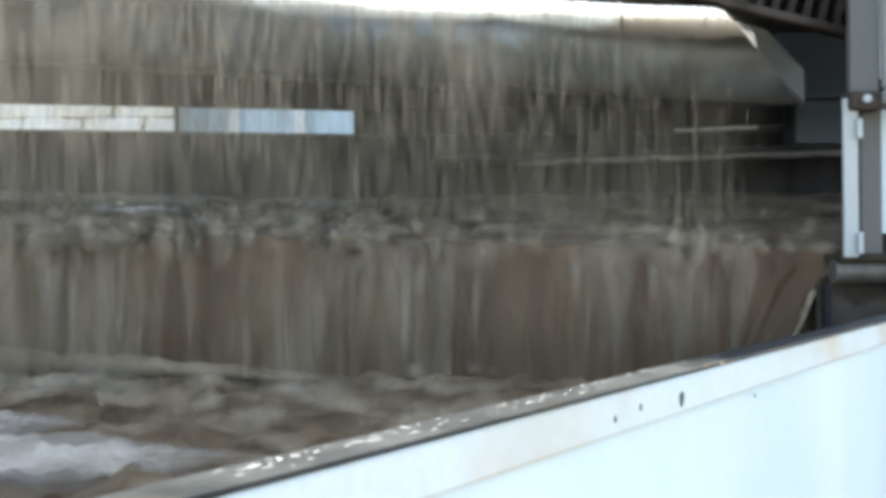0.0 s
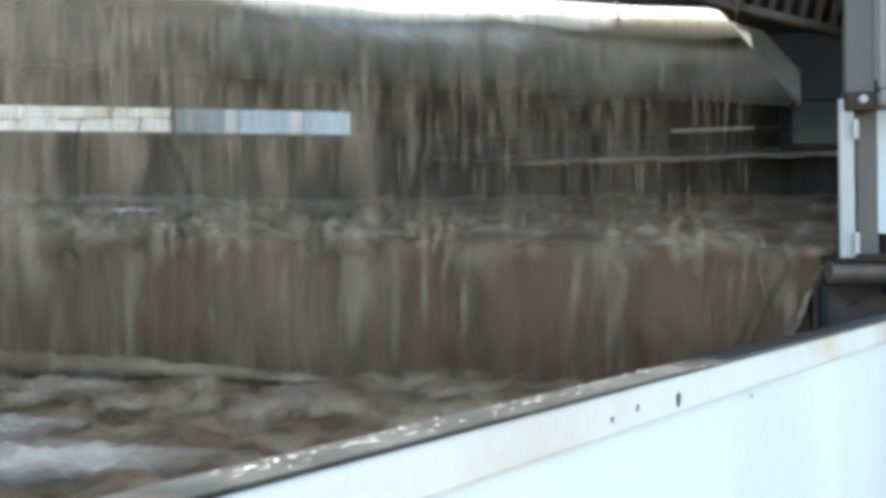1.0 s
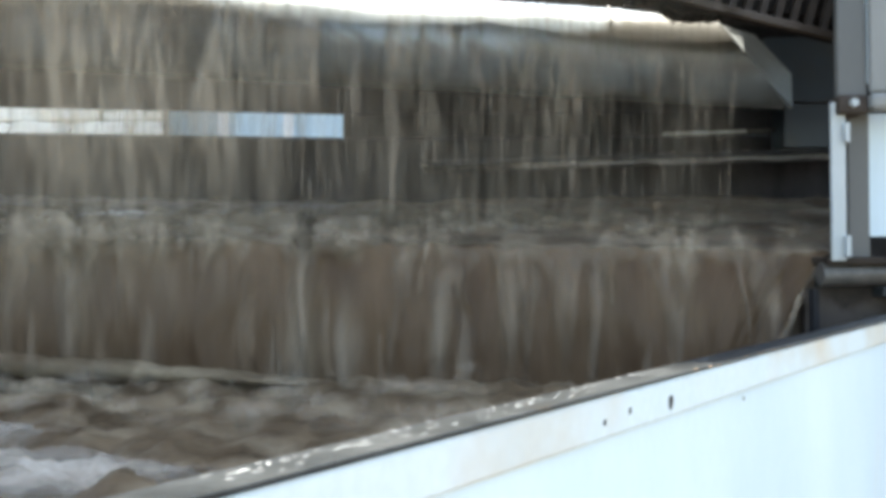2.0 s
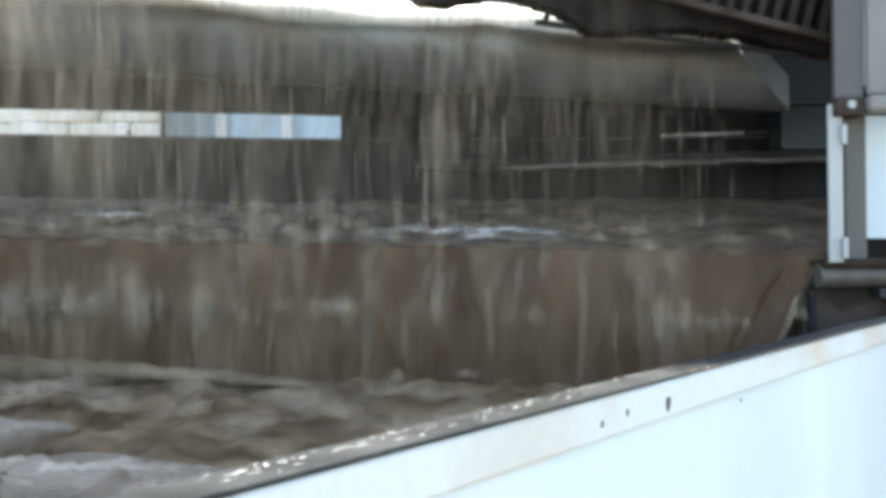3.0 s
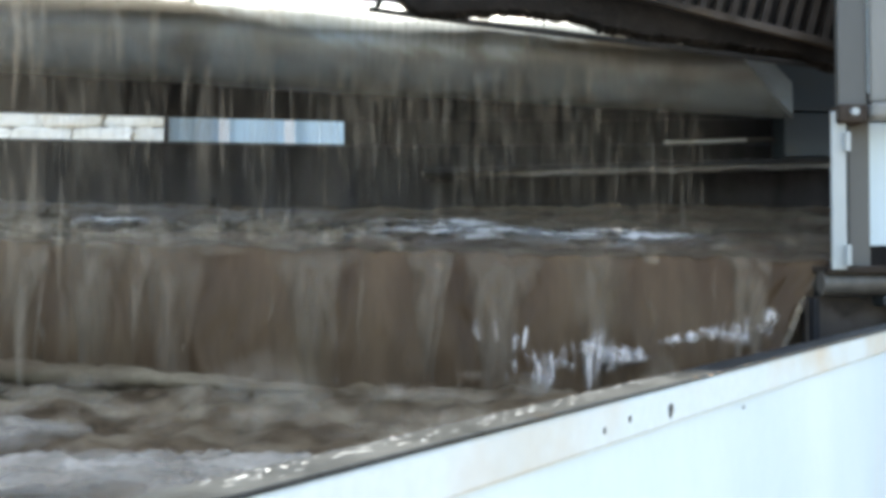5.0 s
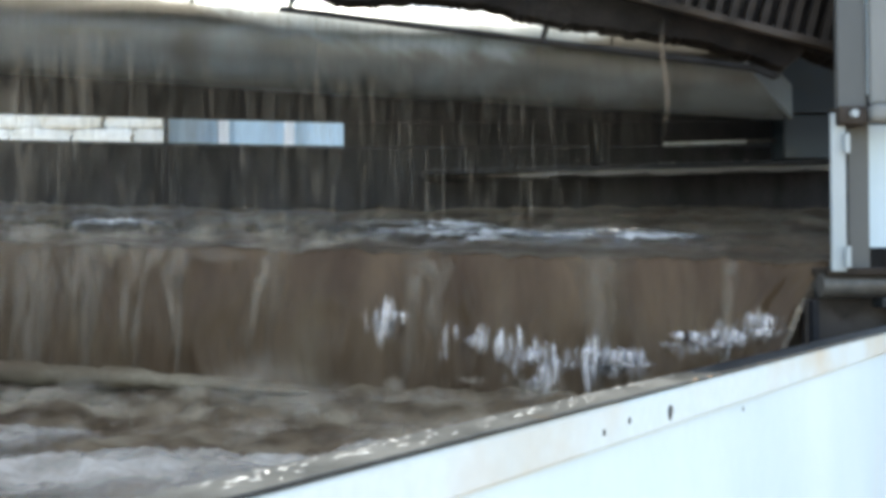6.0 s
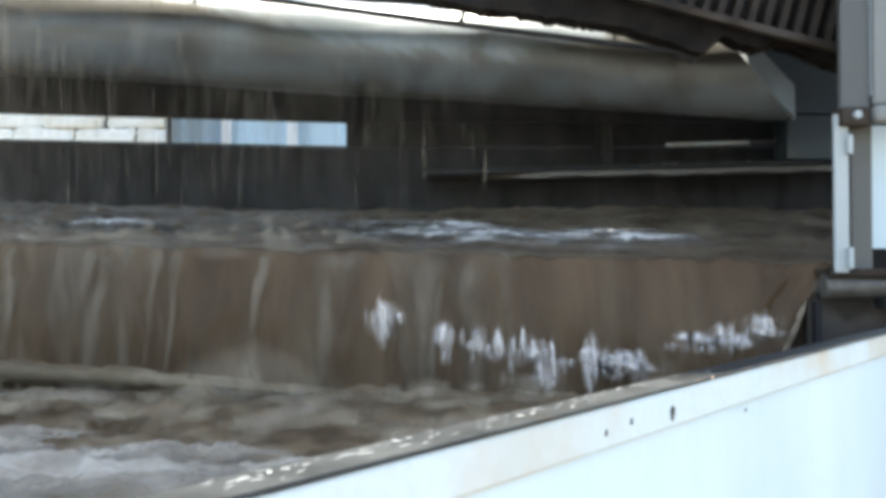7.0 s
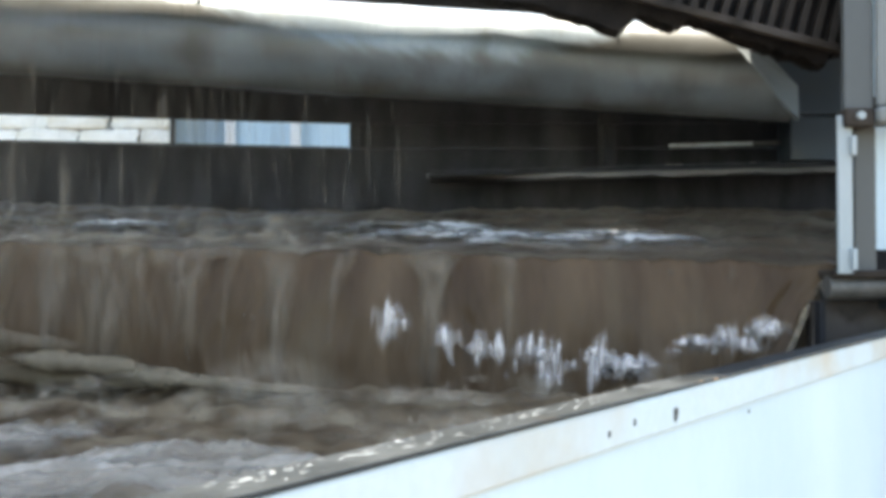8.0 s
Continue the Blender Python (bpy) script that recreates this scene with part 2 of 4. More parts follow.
def along(s, o, z):
    """A point s metres along the wall from its near end, o metres towards the water."""
    p = WALL_A + WALL_D * s + WALL_N * o
    return (p.x, p.y, z)


def wall_bar(s0, s1, o0, o1, z0, z1, bevel=0.0):
    bm = box(s0, s1, o0, o1, z0, z1, bevel=bevel)
    m = Matrix(((WALL_D.x, WALL_N.x, 0, WALL_A.x), (WALL_D.y, WALL_N.y, 0, WALL_A.y), (0, 0, 1, 0), (0, 0, 0, 1)))
    bmesh.ops.transform(bm, matrix=m, verts=bm.verts)
    return bm


def build_sluice_wall():
    t = thing("sluice_wall", "white painted steel sluice side with a rusty wet rim", "sluice", at=(0, 0, 0))
    part("side_panel", wall_bar(-1.4, 4.2, 0.004, 0.03, 0.0, RIM_Z - 0.055, 0.003), WHITE_PAINT, t)
    part("rim", wall_bar(-1.4, 4.2, -0.004, 0.024, RIM_Z - 0.058, RIM_Z - 0.004, 0.006), RIM_PAINT, t, "off-white painted rim with rust streaks")
    part("top_flange", wall_bar(-1.4, 4.2, -0.007, 0.046, RIM_Z - 0.0035, RIM_Z + 0.002, 0.0015), WET_STEEL, t, "wet grey steel flange")
    # chips in the paint
    rnd = random.Random(5)
    for s, dz, r in ((0.827, 0.036, 0.0095), (0.692, 0.031, 0.0045), (0.619, 0.036, 0.0045), (1.135, 0.068, 0.004)):
        bm = bmesh.new()
        bmesh.ops.create_icosphere(bm, subdivisions=2, radius=r, matrix=Matrix.Translation(along(s, -0.004, RIM_Z - dz)))
        for v in bm.verts:
            c = Vector(along(s, -0.004, RIM_Z - dz))
            d = v.co - c
            flat = d - Vector((WALL_N.x, WALL_N.y, 0)) * (d.dot(Vector((WALL_N.x, WALL_N.y, 0))) * 0.85)
            v.co = c + flat * (1 + 0.5 * nz(v.co.x * 90, v.co.y * 90, v.co.z * 90 + s))
        part("paint_chip", bm, WET_STEEL, t, "bare dark patch of chipped paint")
    # a bead of rust along the outer corner
    verts = bmesh.new()
    for k in range(150):
        s = rnd.uniform(0.9, 2.2)
        r = rnd.uniform(0.0007, 0.0019)
        bmesh.ops.create_icosphere(verts, subdivisions=1, radius=r, matrix=Matrix.Translation(along(s, rnd.uniform(-0.008, 0.0), RIM_Z + rnd.uniform(-0.003, 0.002))) @ Matrix.Diagonal((1.8, 1.8, 0.7, 1)))
    tagged(part("rust_scale", verts, RUST, t, "flakes of rust along the edge"), kind="stuff")
    # pale stretched drops on the flange, painting the glints of wet steel
    wet = bmesh.new()
    for k in range(80):
        s = rnd.uniform(0.0, 1.15) * rnd.random() ** 0.35
        r = rnd.uniform(0.0005, 0.0012)
        m = Matrix.Translation(along(s, 0.003 + 0.040 * rnd.random() ** 0.6, RIM_Z + 0.002)) @ Matrix.Rotation(math.atan2(WALL_D.y, WALL_D.x) + rnd.gauss(0, 0.25), 4, "Z") @ Matrix.Diagonal((rnd.uniform(2.0, 11.0), rnd.uniform(0.6, 1.3), 0.4, 1))
        bmesh.ops.create_icosphere(wet, subdivisions=1, radius=r, matrix=m)
    ob = part("water_drops", wet, GLINT_DROP, None, smooth=True)
    tagged(ob, "pale drops on the steel rim that paint its glints", "water", kind="stuff")


# ---- the apron with its lip, the plate under it and the channel ----
def lip_z(x):
    return 1.645 - 0.0259 * x


def lip_lump(x):
    return 0.014 * nz(x * 5, 3.0) + 0.012 * nz(x * 16, 8.0) + 0.006 * nz(x * 40, 2.0)


def apron_place(u, v):
    x = -2.0 + (3.27 + 0.42 * v) * u
    back = lip_z(x) + 0.17 + 0.05 * soft(-0.6, 1.2, x)
    y = 3.19 + 0.72 * v
    z = lip_z(x) + (back - lip_z(x)) * v ** 1.15
    return x, y, z


def build_apron():
    t = thing("apron", "dark steel apron tray under the falling muddy water", "tray")
    bm = grid(60, 10, lambda u, v: (lambda p: (p[0], p[1] + 0.01, p[2] - 0.012))(apron_place(u, v)))
    geo = bmesh.ops.extrude_face_region(bm, geom=bm.faces[:])
    bmesh.ops.translate(bm, vec=(0, 0, -0.012), verts=[e for e in geo["geom"] if isinstance(e, bmesh.types.BMVert)])
    part("tray_plate", bm, DARK_STEEL, t)
    part("front_plate", box(-2.0, 1.24, 3.30, 3.32, 0.02, 1.60), BROWN_PLATE, t, "brown mud-stained steel plate")

    def surface(u, v):
        x, y, z = apron_place(u, v)
        rough = 0.018 * nz(x * 7, y * 12, 2.0) + 0.012 * nz(x * 19, y * 30, 7.0) + 0.006 * nz(x * 47, y * 60, 1.0)
        return x, y, z + 0.004 + lip_lump(x) * (1 - soft(0, 0.3, v)) + rough * soft(0.0, 0.25, v)
    ob = part("apron_water", grid(260, 44, surface), APRON_WATER, None, smooth=True)
    tagged(ob, "thin sheet of brown muddy water running over the apron", "water", kind="structure")


def build_fall():
    def place(u, v):
        x0 = -2.0 + 3.26 * u
        pinch = 1.0 - 0.050 * v ** 0.7 * soft(0.4, 1.25, x0)
        x = x0 * pinch - 0.27 * v ** 0.9 * soft(0.80, 1.25, x0)
        fall = v ** 1.25
        y = 3.195 - 0.075 * math.sin(min(v * 1.6, 1.0) * math.pi / 2)
        xs = x0 + 0.05 * nz(x0 * 3, 2.0, v * 2.5)
        fold = 0.017 * nz(xs * 5.5, 0.0, v * 1.8) + 0.010 * nz(xs * 15 + 4, 0.0, v * 3.5) + 0.005 * nz(xs * 42, 0, v * 8)
        z = lip_z(x0) + 0.004 + lip_lump(x0) * (1 - soft(0, 0.15, v)) - 0.62 * fall
        return x, y - fold * soft(0.0, 0.25, v), z
    ob = part("waterfall", grid(420, 40, place), FALL_WATER, None, smooth=True)
    tagged(ob, "brown muddy water falling over the lip in folds", "water", kind="structure")


def build_edge_stream():
    def place(u, v):
        x0 = 1.26
        x = x0 * (1.0 - 0.050 * u ** 0.7) - 0.27 * u ** 0.9
        z = lip_z(x0) + 0.004 - 0.62 * u ** 1.25
        y = 3.195 - 0.075 * math.sin(min(u * 1.6, 1.0) * math.pi / 2)
        r = 0.007 + 0.010 * u + 0.004 * nz(u * 14, 3)
        a = v * math.tau
        return x + r * math.cos(a) - 0.006 * nz(u * 8, 9), y - 0.006 + r * math.sin(a), z
    ob = film_grid(part("edge_stream", grid(40, 10, place), STREAM, None, smooth=True), 40, 10, lambda u, v: 0.85)
    tagged(ob, "rope of muddy water along the free edge of the fall", "water")


def build_channel():
    t = thing("channel", "steel channel under the muddy waterfall", "channel")
    part("end_plate", box(-2.06, -2.0, 0.2, 4.3, 0.0, 1.62), RUSTY_STEEL, t)
    part("front_plate", box(-2.0, 0.0, 0.95, 0.99, 0.0, 1.30), RUSTY_STEEL, t)
    part("bottom", box(-2.0, 1.3, 1.0, 3.30, 0.02, 0.05), RUSTY_STEEL, t)

    def beam(u, v):
        x = -2.0 + 2.0 * u
        a = v * math.tau
        sag = 1.285 - 0.062 * (x + 1.35) / 0.9
        bump_ = 0.012 * nz(x * 8, v * 3, 4.0)
        bump_ += 0.012 * nz(x * 23, v * 5, 1.0)
        fade = 1 - soft(0.35, 1.0, u)
        return x, 3.095 + (0.05 + bump_) * math.cos(a), sag + (0.036 + 1.3 * bump_) * math.sin(a) * (0.1 + 0.9 * fade)
    bm = grid(90, 12, beam)
    part("lower_beam", bm, BEAM_WATER, t, "beam washed over by muddy water", smooth=True)


def pool_h(x, y):
    return 0.030 * nz(x * 5, y * 5, 3.3) + 0.024 * nz(x * 12, y * 12, 9.1) + 0.010 * nz(x * 31, y * 31, 5.0)


POOL_Z = 1.165


def build_pool():
    def place(u, v):
        y = 1.0 + 2.29 * v
        x_right = WALL_A.x + (y - WALL_A.y) * WALL_D.x / WALL_D.y - 0.04
        x = -2.0 + (x_right + 2.0) * u
        return x, y, POOL_Z + pool_h(x, y) * 1.1 + 0.05 * soft(2.55, 3.1, y)
    ob = part("pool_water", grid(150, 120, place), POOL_WATER, None, smooth=True)
    tagged(ob, "churning brown muddy water in the channel", "water", kind="structure")


def foam_raft(cx, cy, rx, ry, seed, height=0.024, material=None):
    bm = grid(72, 48, lambda u, v: (u, v, 0))
    for vert in bm.verts:
        u, v = vert.co.x * 2 - 1, vert.co.y * 2 - 1
        a = math.atan2(v, u)
        r = max(abs(u), abs(v))
        edge = 1 + 0.34 * nz(math.cos(a) * 1.6, math.sin(a) * 1.6, seed) + 0.12 * nz(math.cos(a) * 5, math.sin(a) * 5, seed + 3)
        x, y = math.cos(a) * r * rx * edge, math.sin(a) * r * ry * edge
        h = height * (1 - r ** 2.2) * (0.35 + 1.1 * (1 - 2 * abs(nz(x * 5, y * 6, seed))) + 0.6 * (1 - 2 * abs(nz(x * 13, y * 15, seed)))) - 0.03 * soft(0.72, 1.0, r)
        h += 0.01 * nz(x * 40, y * 40, seed)
        vert.co = (x, y, h)
    ob = part("foam", bm, material or FOAM, None, smooth=True)
    film_grid(ob, 72, 48, lambda u, v: 1 - soft(0.35, 0.95, max(abs(u * 2 - 1), abs(v * 2 - 1))))
    tagged(ob, "pale grey foam lying on the muddy water", "foam", "foam on the water")
    ob.location = (cx, cy, POOL_Z)
    return ob


def build_foam():
    rows = (  # place, size, seed, slide along x, first time that it spreads
        (-1.16, 2.48, 0.36, 0.26, 1.0, 0.10, 0.0), (-0.78, 2.02, 0.48, 0.26, 2.0, 0.16, 0.0), (-0.66, 2.18, 0.36, 0.14, 5.0, 0.10, 3.0),
        (-0.32, 2.08, 0.50, 0.20, 6.0, 0.22, 4.0), (-0.06, 2.22, 0.40, 0.12, 8.0, 0.16, 5.3), (-1.20, 1.90, 0.5, 0.25, 11.0, 0.1, 0.0), (-0.60, 1.90, 0.55, 0.20, 14.0, 0.10, 2.6),
        (-1.10, 2.75, 0.22, 0.20, 17.0, 0.06, 6.6))
    for i, (x, y, rx, ry, seed, slide, start) in enumerate(rows):
        ob = foam_raft(x, y, rx, ry, seed)
        out = []
        for k in range(17):
            t = k * 0.5
            up = soft(start - 0.6, start + 0.9, t) if start else 1.0
            out.append((t, pose(x + slide * (soft(0, 8, t) - 0.5) + 0.02 * math.sin(t * 2.1 + i * 2), y + 0.02 * math.sin(t * 1.7 + i),
                                POOL_Z - 0.075 * (1 - up) + 0.011 * math.sin(t * 5.2 + i * 1.9), 1.5 * math.sin(t * 3 + i), 1.5 * math.cos(t * 2.6 + i), 2.5 * math.sin(t + i))))
        MOVES.append((ob, out))


def build_backwash():
    """A swell of muddy wash that climbs over the far end of the beam late on."""
    for x, rx, seed, rise, start in ((-1.42, 0.34, 41.0, 0.115, 6.2), (-1.12, 0.26, 45.0, 0.070, 6.9), (-0.86, 0.22, 49.0, 0.035, 6.9)):
        def swell(u, v, rx=rx, seed=seed):
            e = math.sin(u * math.pi) ** 0.7
            h = 0.036 * e * (1 + 0.5 * nz(u * 5, seed) + 0.25 * nz(u * 14, seed, v * 3))
            return (u - 0.5) * 2 * rx, -0.05 * math.sin(v * math.pi) * (0.4 + 0.6 * e), h * math.cos(v * math.pi) + 0.006 * nz(u * 22, v * 6, seed)
        ob = film_grid(part("backwash", grid(60, 12, swell), WASH, None, smooth=True), 60, 12, lambda u, v: min(1.0, 1.6 * math.sin(u * math.pi)) * min(1.0, 0.15 + 2.2 * math.sin(v * math.pi)))
        tagged(ob, "pale swell of muddy wash over the beam", "water", "wash over the beam")
        z = 1.285 - 0.062 * (x + 1.35) / 0.9 - 0.02
        rows = []
        for k in range(33):
            t = 0.25 * k
            rows.append((t, pose(x + 0.015 * math.sin(t * 2.3 + seed), 3.04, z - 0.05 + (0.05 + rise) * soft(start, 8.0, t) + 0.006 * math.sin(t * 6 + seed), 0, 5, 0)))
        MOVES.append((ob, rows))


def build_apron_foam():
    for x, y, rx, ry, seed, start in ((0.10, 3.38, 0.50, 0.17, 21.0, 2.9), (-0.02, 3.55, 0.42, 0.14, 25.0, 4.2), (0.62, 3.43, 0.42, 0.17, 29.0, 4.6), (-1.10, 3.46, 0.20, 0.05, 33.0, 0.0)):
        ob = foam_raft(x, y, rx, ry, seed, 0.010, LACE)
        z = lip_z(x) + 0.020 + (y - 3.19) * 0.235
        rows = []
        for k in range(17):
            t = 0.5 * k
            up = soft(start - 0.7, start + 0.7, t) if start else 1.0
            rows.append((t, pose(x - 0.04 * soft(start, 8, t) + 0.012 * math.sin(t * 3 + seed), y, z - 0.05 * (1 - up) + 0.003 * math.sin(t * 6 + seed), 13, 1.5, 0)))
        MOVES.append((ob, rows))


# ---- back of the plant: dark wall with a slot, ledges, brick wall and shed beyond ----
BACK_Y = 4.3


def build_back_wall():
    t = thing("wall_back", "dark mud-splashed steel back wall with a long slot", "wall", kind="structure")
    y0, y1 = BACK_Y, BACK_Y + 0.02
    r = -0.42
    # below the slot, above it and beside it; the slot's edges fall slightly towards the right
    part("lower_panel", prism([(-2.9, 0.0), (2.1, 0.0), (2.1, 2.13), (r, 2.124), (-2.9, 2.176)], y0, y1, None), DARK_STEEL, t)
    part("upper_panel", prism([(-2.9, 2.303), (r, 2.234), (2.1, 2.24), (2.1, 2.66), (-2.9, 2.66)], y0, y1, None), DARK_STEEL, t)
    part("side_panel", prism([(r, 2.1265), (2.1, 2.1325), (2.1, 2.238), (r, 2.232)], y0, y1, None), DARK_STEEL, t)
    for ob in t.children:
        for v in ob.data.vertices:
            v.co = (v.co.y, v.co.x, v.co.z)
        ob.data.flip_normals()
    # Unseen plates, added to keep direct sun off the box and the apron.
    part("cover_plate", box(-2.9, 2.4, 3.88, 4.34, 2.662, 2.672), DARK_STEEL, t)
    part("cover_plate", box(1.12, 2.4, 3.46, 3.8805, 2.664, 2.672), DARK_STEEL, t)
    part("slot_edge", box(-2.9, r, BACK_Y - 0.012, BACK_Y - 0.001, -0.004, 0.006, m=Matrix.Translation((0, 0, 2.116)) @ Matrix.Shear("XZ", 4, (0, 0)) @ Matrix.Rotation(radians(1.2), 4, "Y")), BLUE_PAINT, t, "thin blue-grey edge strip")


def build_ledges():
    t = thing("ledge", "wet steel ledge on the dark back wall", "ledge")
    tilt = Matrix.Translation((0, 0, 2.0)) @ Matrix.Rotation(-radians(1.4), 4, "Y")
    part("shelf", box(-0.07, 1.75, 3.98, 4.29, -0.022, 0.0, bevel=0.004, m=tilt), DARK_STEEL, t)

    def wash(u, v):
        x = -0.08 + 1.82 * u
        full = 0.45 + 0.55 * soft(0.0, 0.3, u)
        front = 4.285 - 0.32 * full
        return x, front + (4.285 - front) * v, 2.004 + x * 0.0245 + (0.012 * nz(x * 7, v * 4, 2) + 0.006 * nz(x * 25, v * 6, 5)) * full - 0.048 * full * (1 - min(1.0, v / 0.30) ** 0.6)
    part("wash", grid(140, 12, wash), LEDGE_WATER, t, "thin brown water on the ledge", smooth=True)
    t = thing("grab_rail", "narrow bright steel rail across the back wall", "rail")
    part("rail", tube(bmesh.new(), (0.92, 4.08, 2.110), (1.26, 4.08, 2.120), 0.008, 12), LIGHT_PAINT, t, "paler left end of the rail")
    part("rail", tube(bmesh.new(), (1.26, 4.08, 2.120), (1.72, 4.08, 2.134), 0.008, 12), ROLLER, t, "darker right end of the rail")
    part("stay", tube(bmesh.new(), (1.2, 4.08, 2.12), (1.2, 4.29, 2.12), 0.008, 8), DARK_STEEL, t)
    part("stay", tube(bmesh.new(), (1.55, 4.08, 2.14), (1.55, 4.29, 2.14), 0.008, 8), DARK_STEEL, t)
    t = thing("bracket", "dark grey steel bracket under the duct", "bracket")
    part("web", box(0.655, 0.70, 4.10, 4.29, 2.03, 2.25, bevel=0.006), DARK_STEEL, t)
    part("flange", box(0.635, 0.72, 4.08, 4.10, 2.20, 2.25, bevel=0.003), DARK_STEEL, t)


def build_outside():
    # limewashed brick wall
    t = thing("brick_wall", "limewashed rough brick wall behind the slot", "wall", kind="structure")
    part("core", box(-5.6, -1.835, 6.66, 6.70, 0.0, 3.3), MORTAR, t)
    part("end_post", box(-1.833, -1.812, 6.58, 6.60, 0.0, 3.4), DARK_STEEL, t, "dark steel corner strip")
    rnd = random.Random(3)
    base = box(-0.197, 0.197, -0.05, 0.05, -0.047, 0.047, bevel=0.016)
    bmesh.ops.subdivide_edges(base, edges=[e for e in base.edges if e.calc_length() > 0.05], cuts=3, use_grid_fill=True)
    for v in base.verts:
        v.co += Vector((nz(v.co.x * 30, v.co.z * 30), nz(v.co.x * 25, 5, v.co.z * 25), nz(v.co.z * 30, 9, v.co.x * 22))) * 0.020
    me = mesh("brick", base, BRICK, True)
    for row in range(9):
        for k in range(8):
            x = -2.04 - 0.41 * k - (0.2 if row % 2 else 0.0)
            ob = new("brick", me)
            ob.parent = t
            ob.matrix_basis = pose(x + rnd.uniform(-.006, .006), 6.62 + rnd.uniform(-.012, .012), 2.1575 + 0.107 * row, rnd.uniform(-3, 3), rnd.uniform(-1.5, 1.5), rnd.uniform(-3, 3))
            if rnd.random() < 0.4:
                ob.rotation_euler.y += math.pi
        if row % 2:
            ob = new("brick", me)
            ob.parent = t
            ob.matrix_basis = pose(-1.935, 6.625, 2.1575 + 0.107 * row) @ Matrix.Diagonal((0.5, 1, 1, 1))
    # blue sheet-metal shed
    t = thing("shed", "pale blue sheet metal shed with white posts", "shed")
    bm = bmesh.new()
    xs = np.arange(-3.2, 3.4, 0.05)
    prev = None
    for i, x in enumerate(xs):
        y = 7.0 + (0.012 if i % 4 < 2 else 0.0)
        cur = [bm.verts.new((x, y, 0)), bm.verts.new((x, y, 3.3)), ]
        if prev:
            bm.faces.new((prev[0], cur[0], cur[1], prev[1]))
        prev = cur
    part("cladding", bm, BLUE_SHEET, t)
    part("core", box(-3.2, 3.35, 7.03, 9.0, 0.0, 3.3), BLUE_SHEET, t)
    for x in (-1.52, -1.06, -0.4, 0.3, 1.0, 1.7):
        part("post", box(x - 0.035, x + 0.035, 6.93, 6.99, 0.0, 3.3, bevel=0.006), WHITE_TRIM, t, "white painted post")
    part("roof", box(-3.3, 3.45, 6.8, 9.1, 3.3, 3.36), GREY_PAINT, t)
    # far hedge low on the horizon
    bm = bmesh.new()
    rnd = random.Random(8)
    for k in range(900):
        x = rnd.uniform(20, 62)
        z = rnd.uniform(0.2, 2.6) * (0.7 + 0.4 * nz(x * 0.3))
        bmesh.ops.create_icosphere(bm, subdivisions=1, radius=rnd.uniform(0.25, 0.6), matrix=Matrix.Translation((x, 75 + rnd.uniform(-2, 2), z)))
    tagged(part("hedge", bm, LEAF), "dark green hedge far behind the yard", "hedge", kind="stuff")


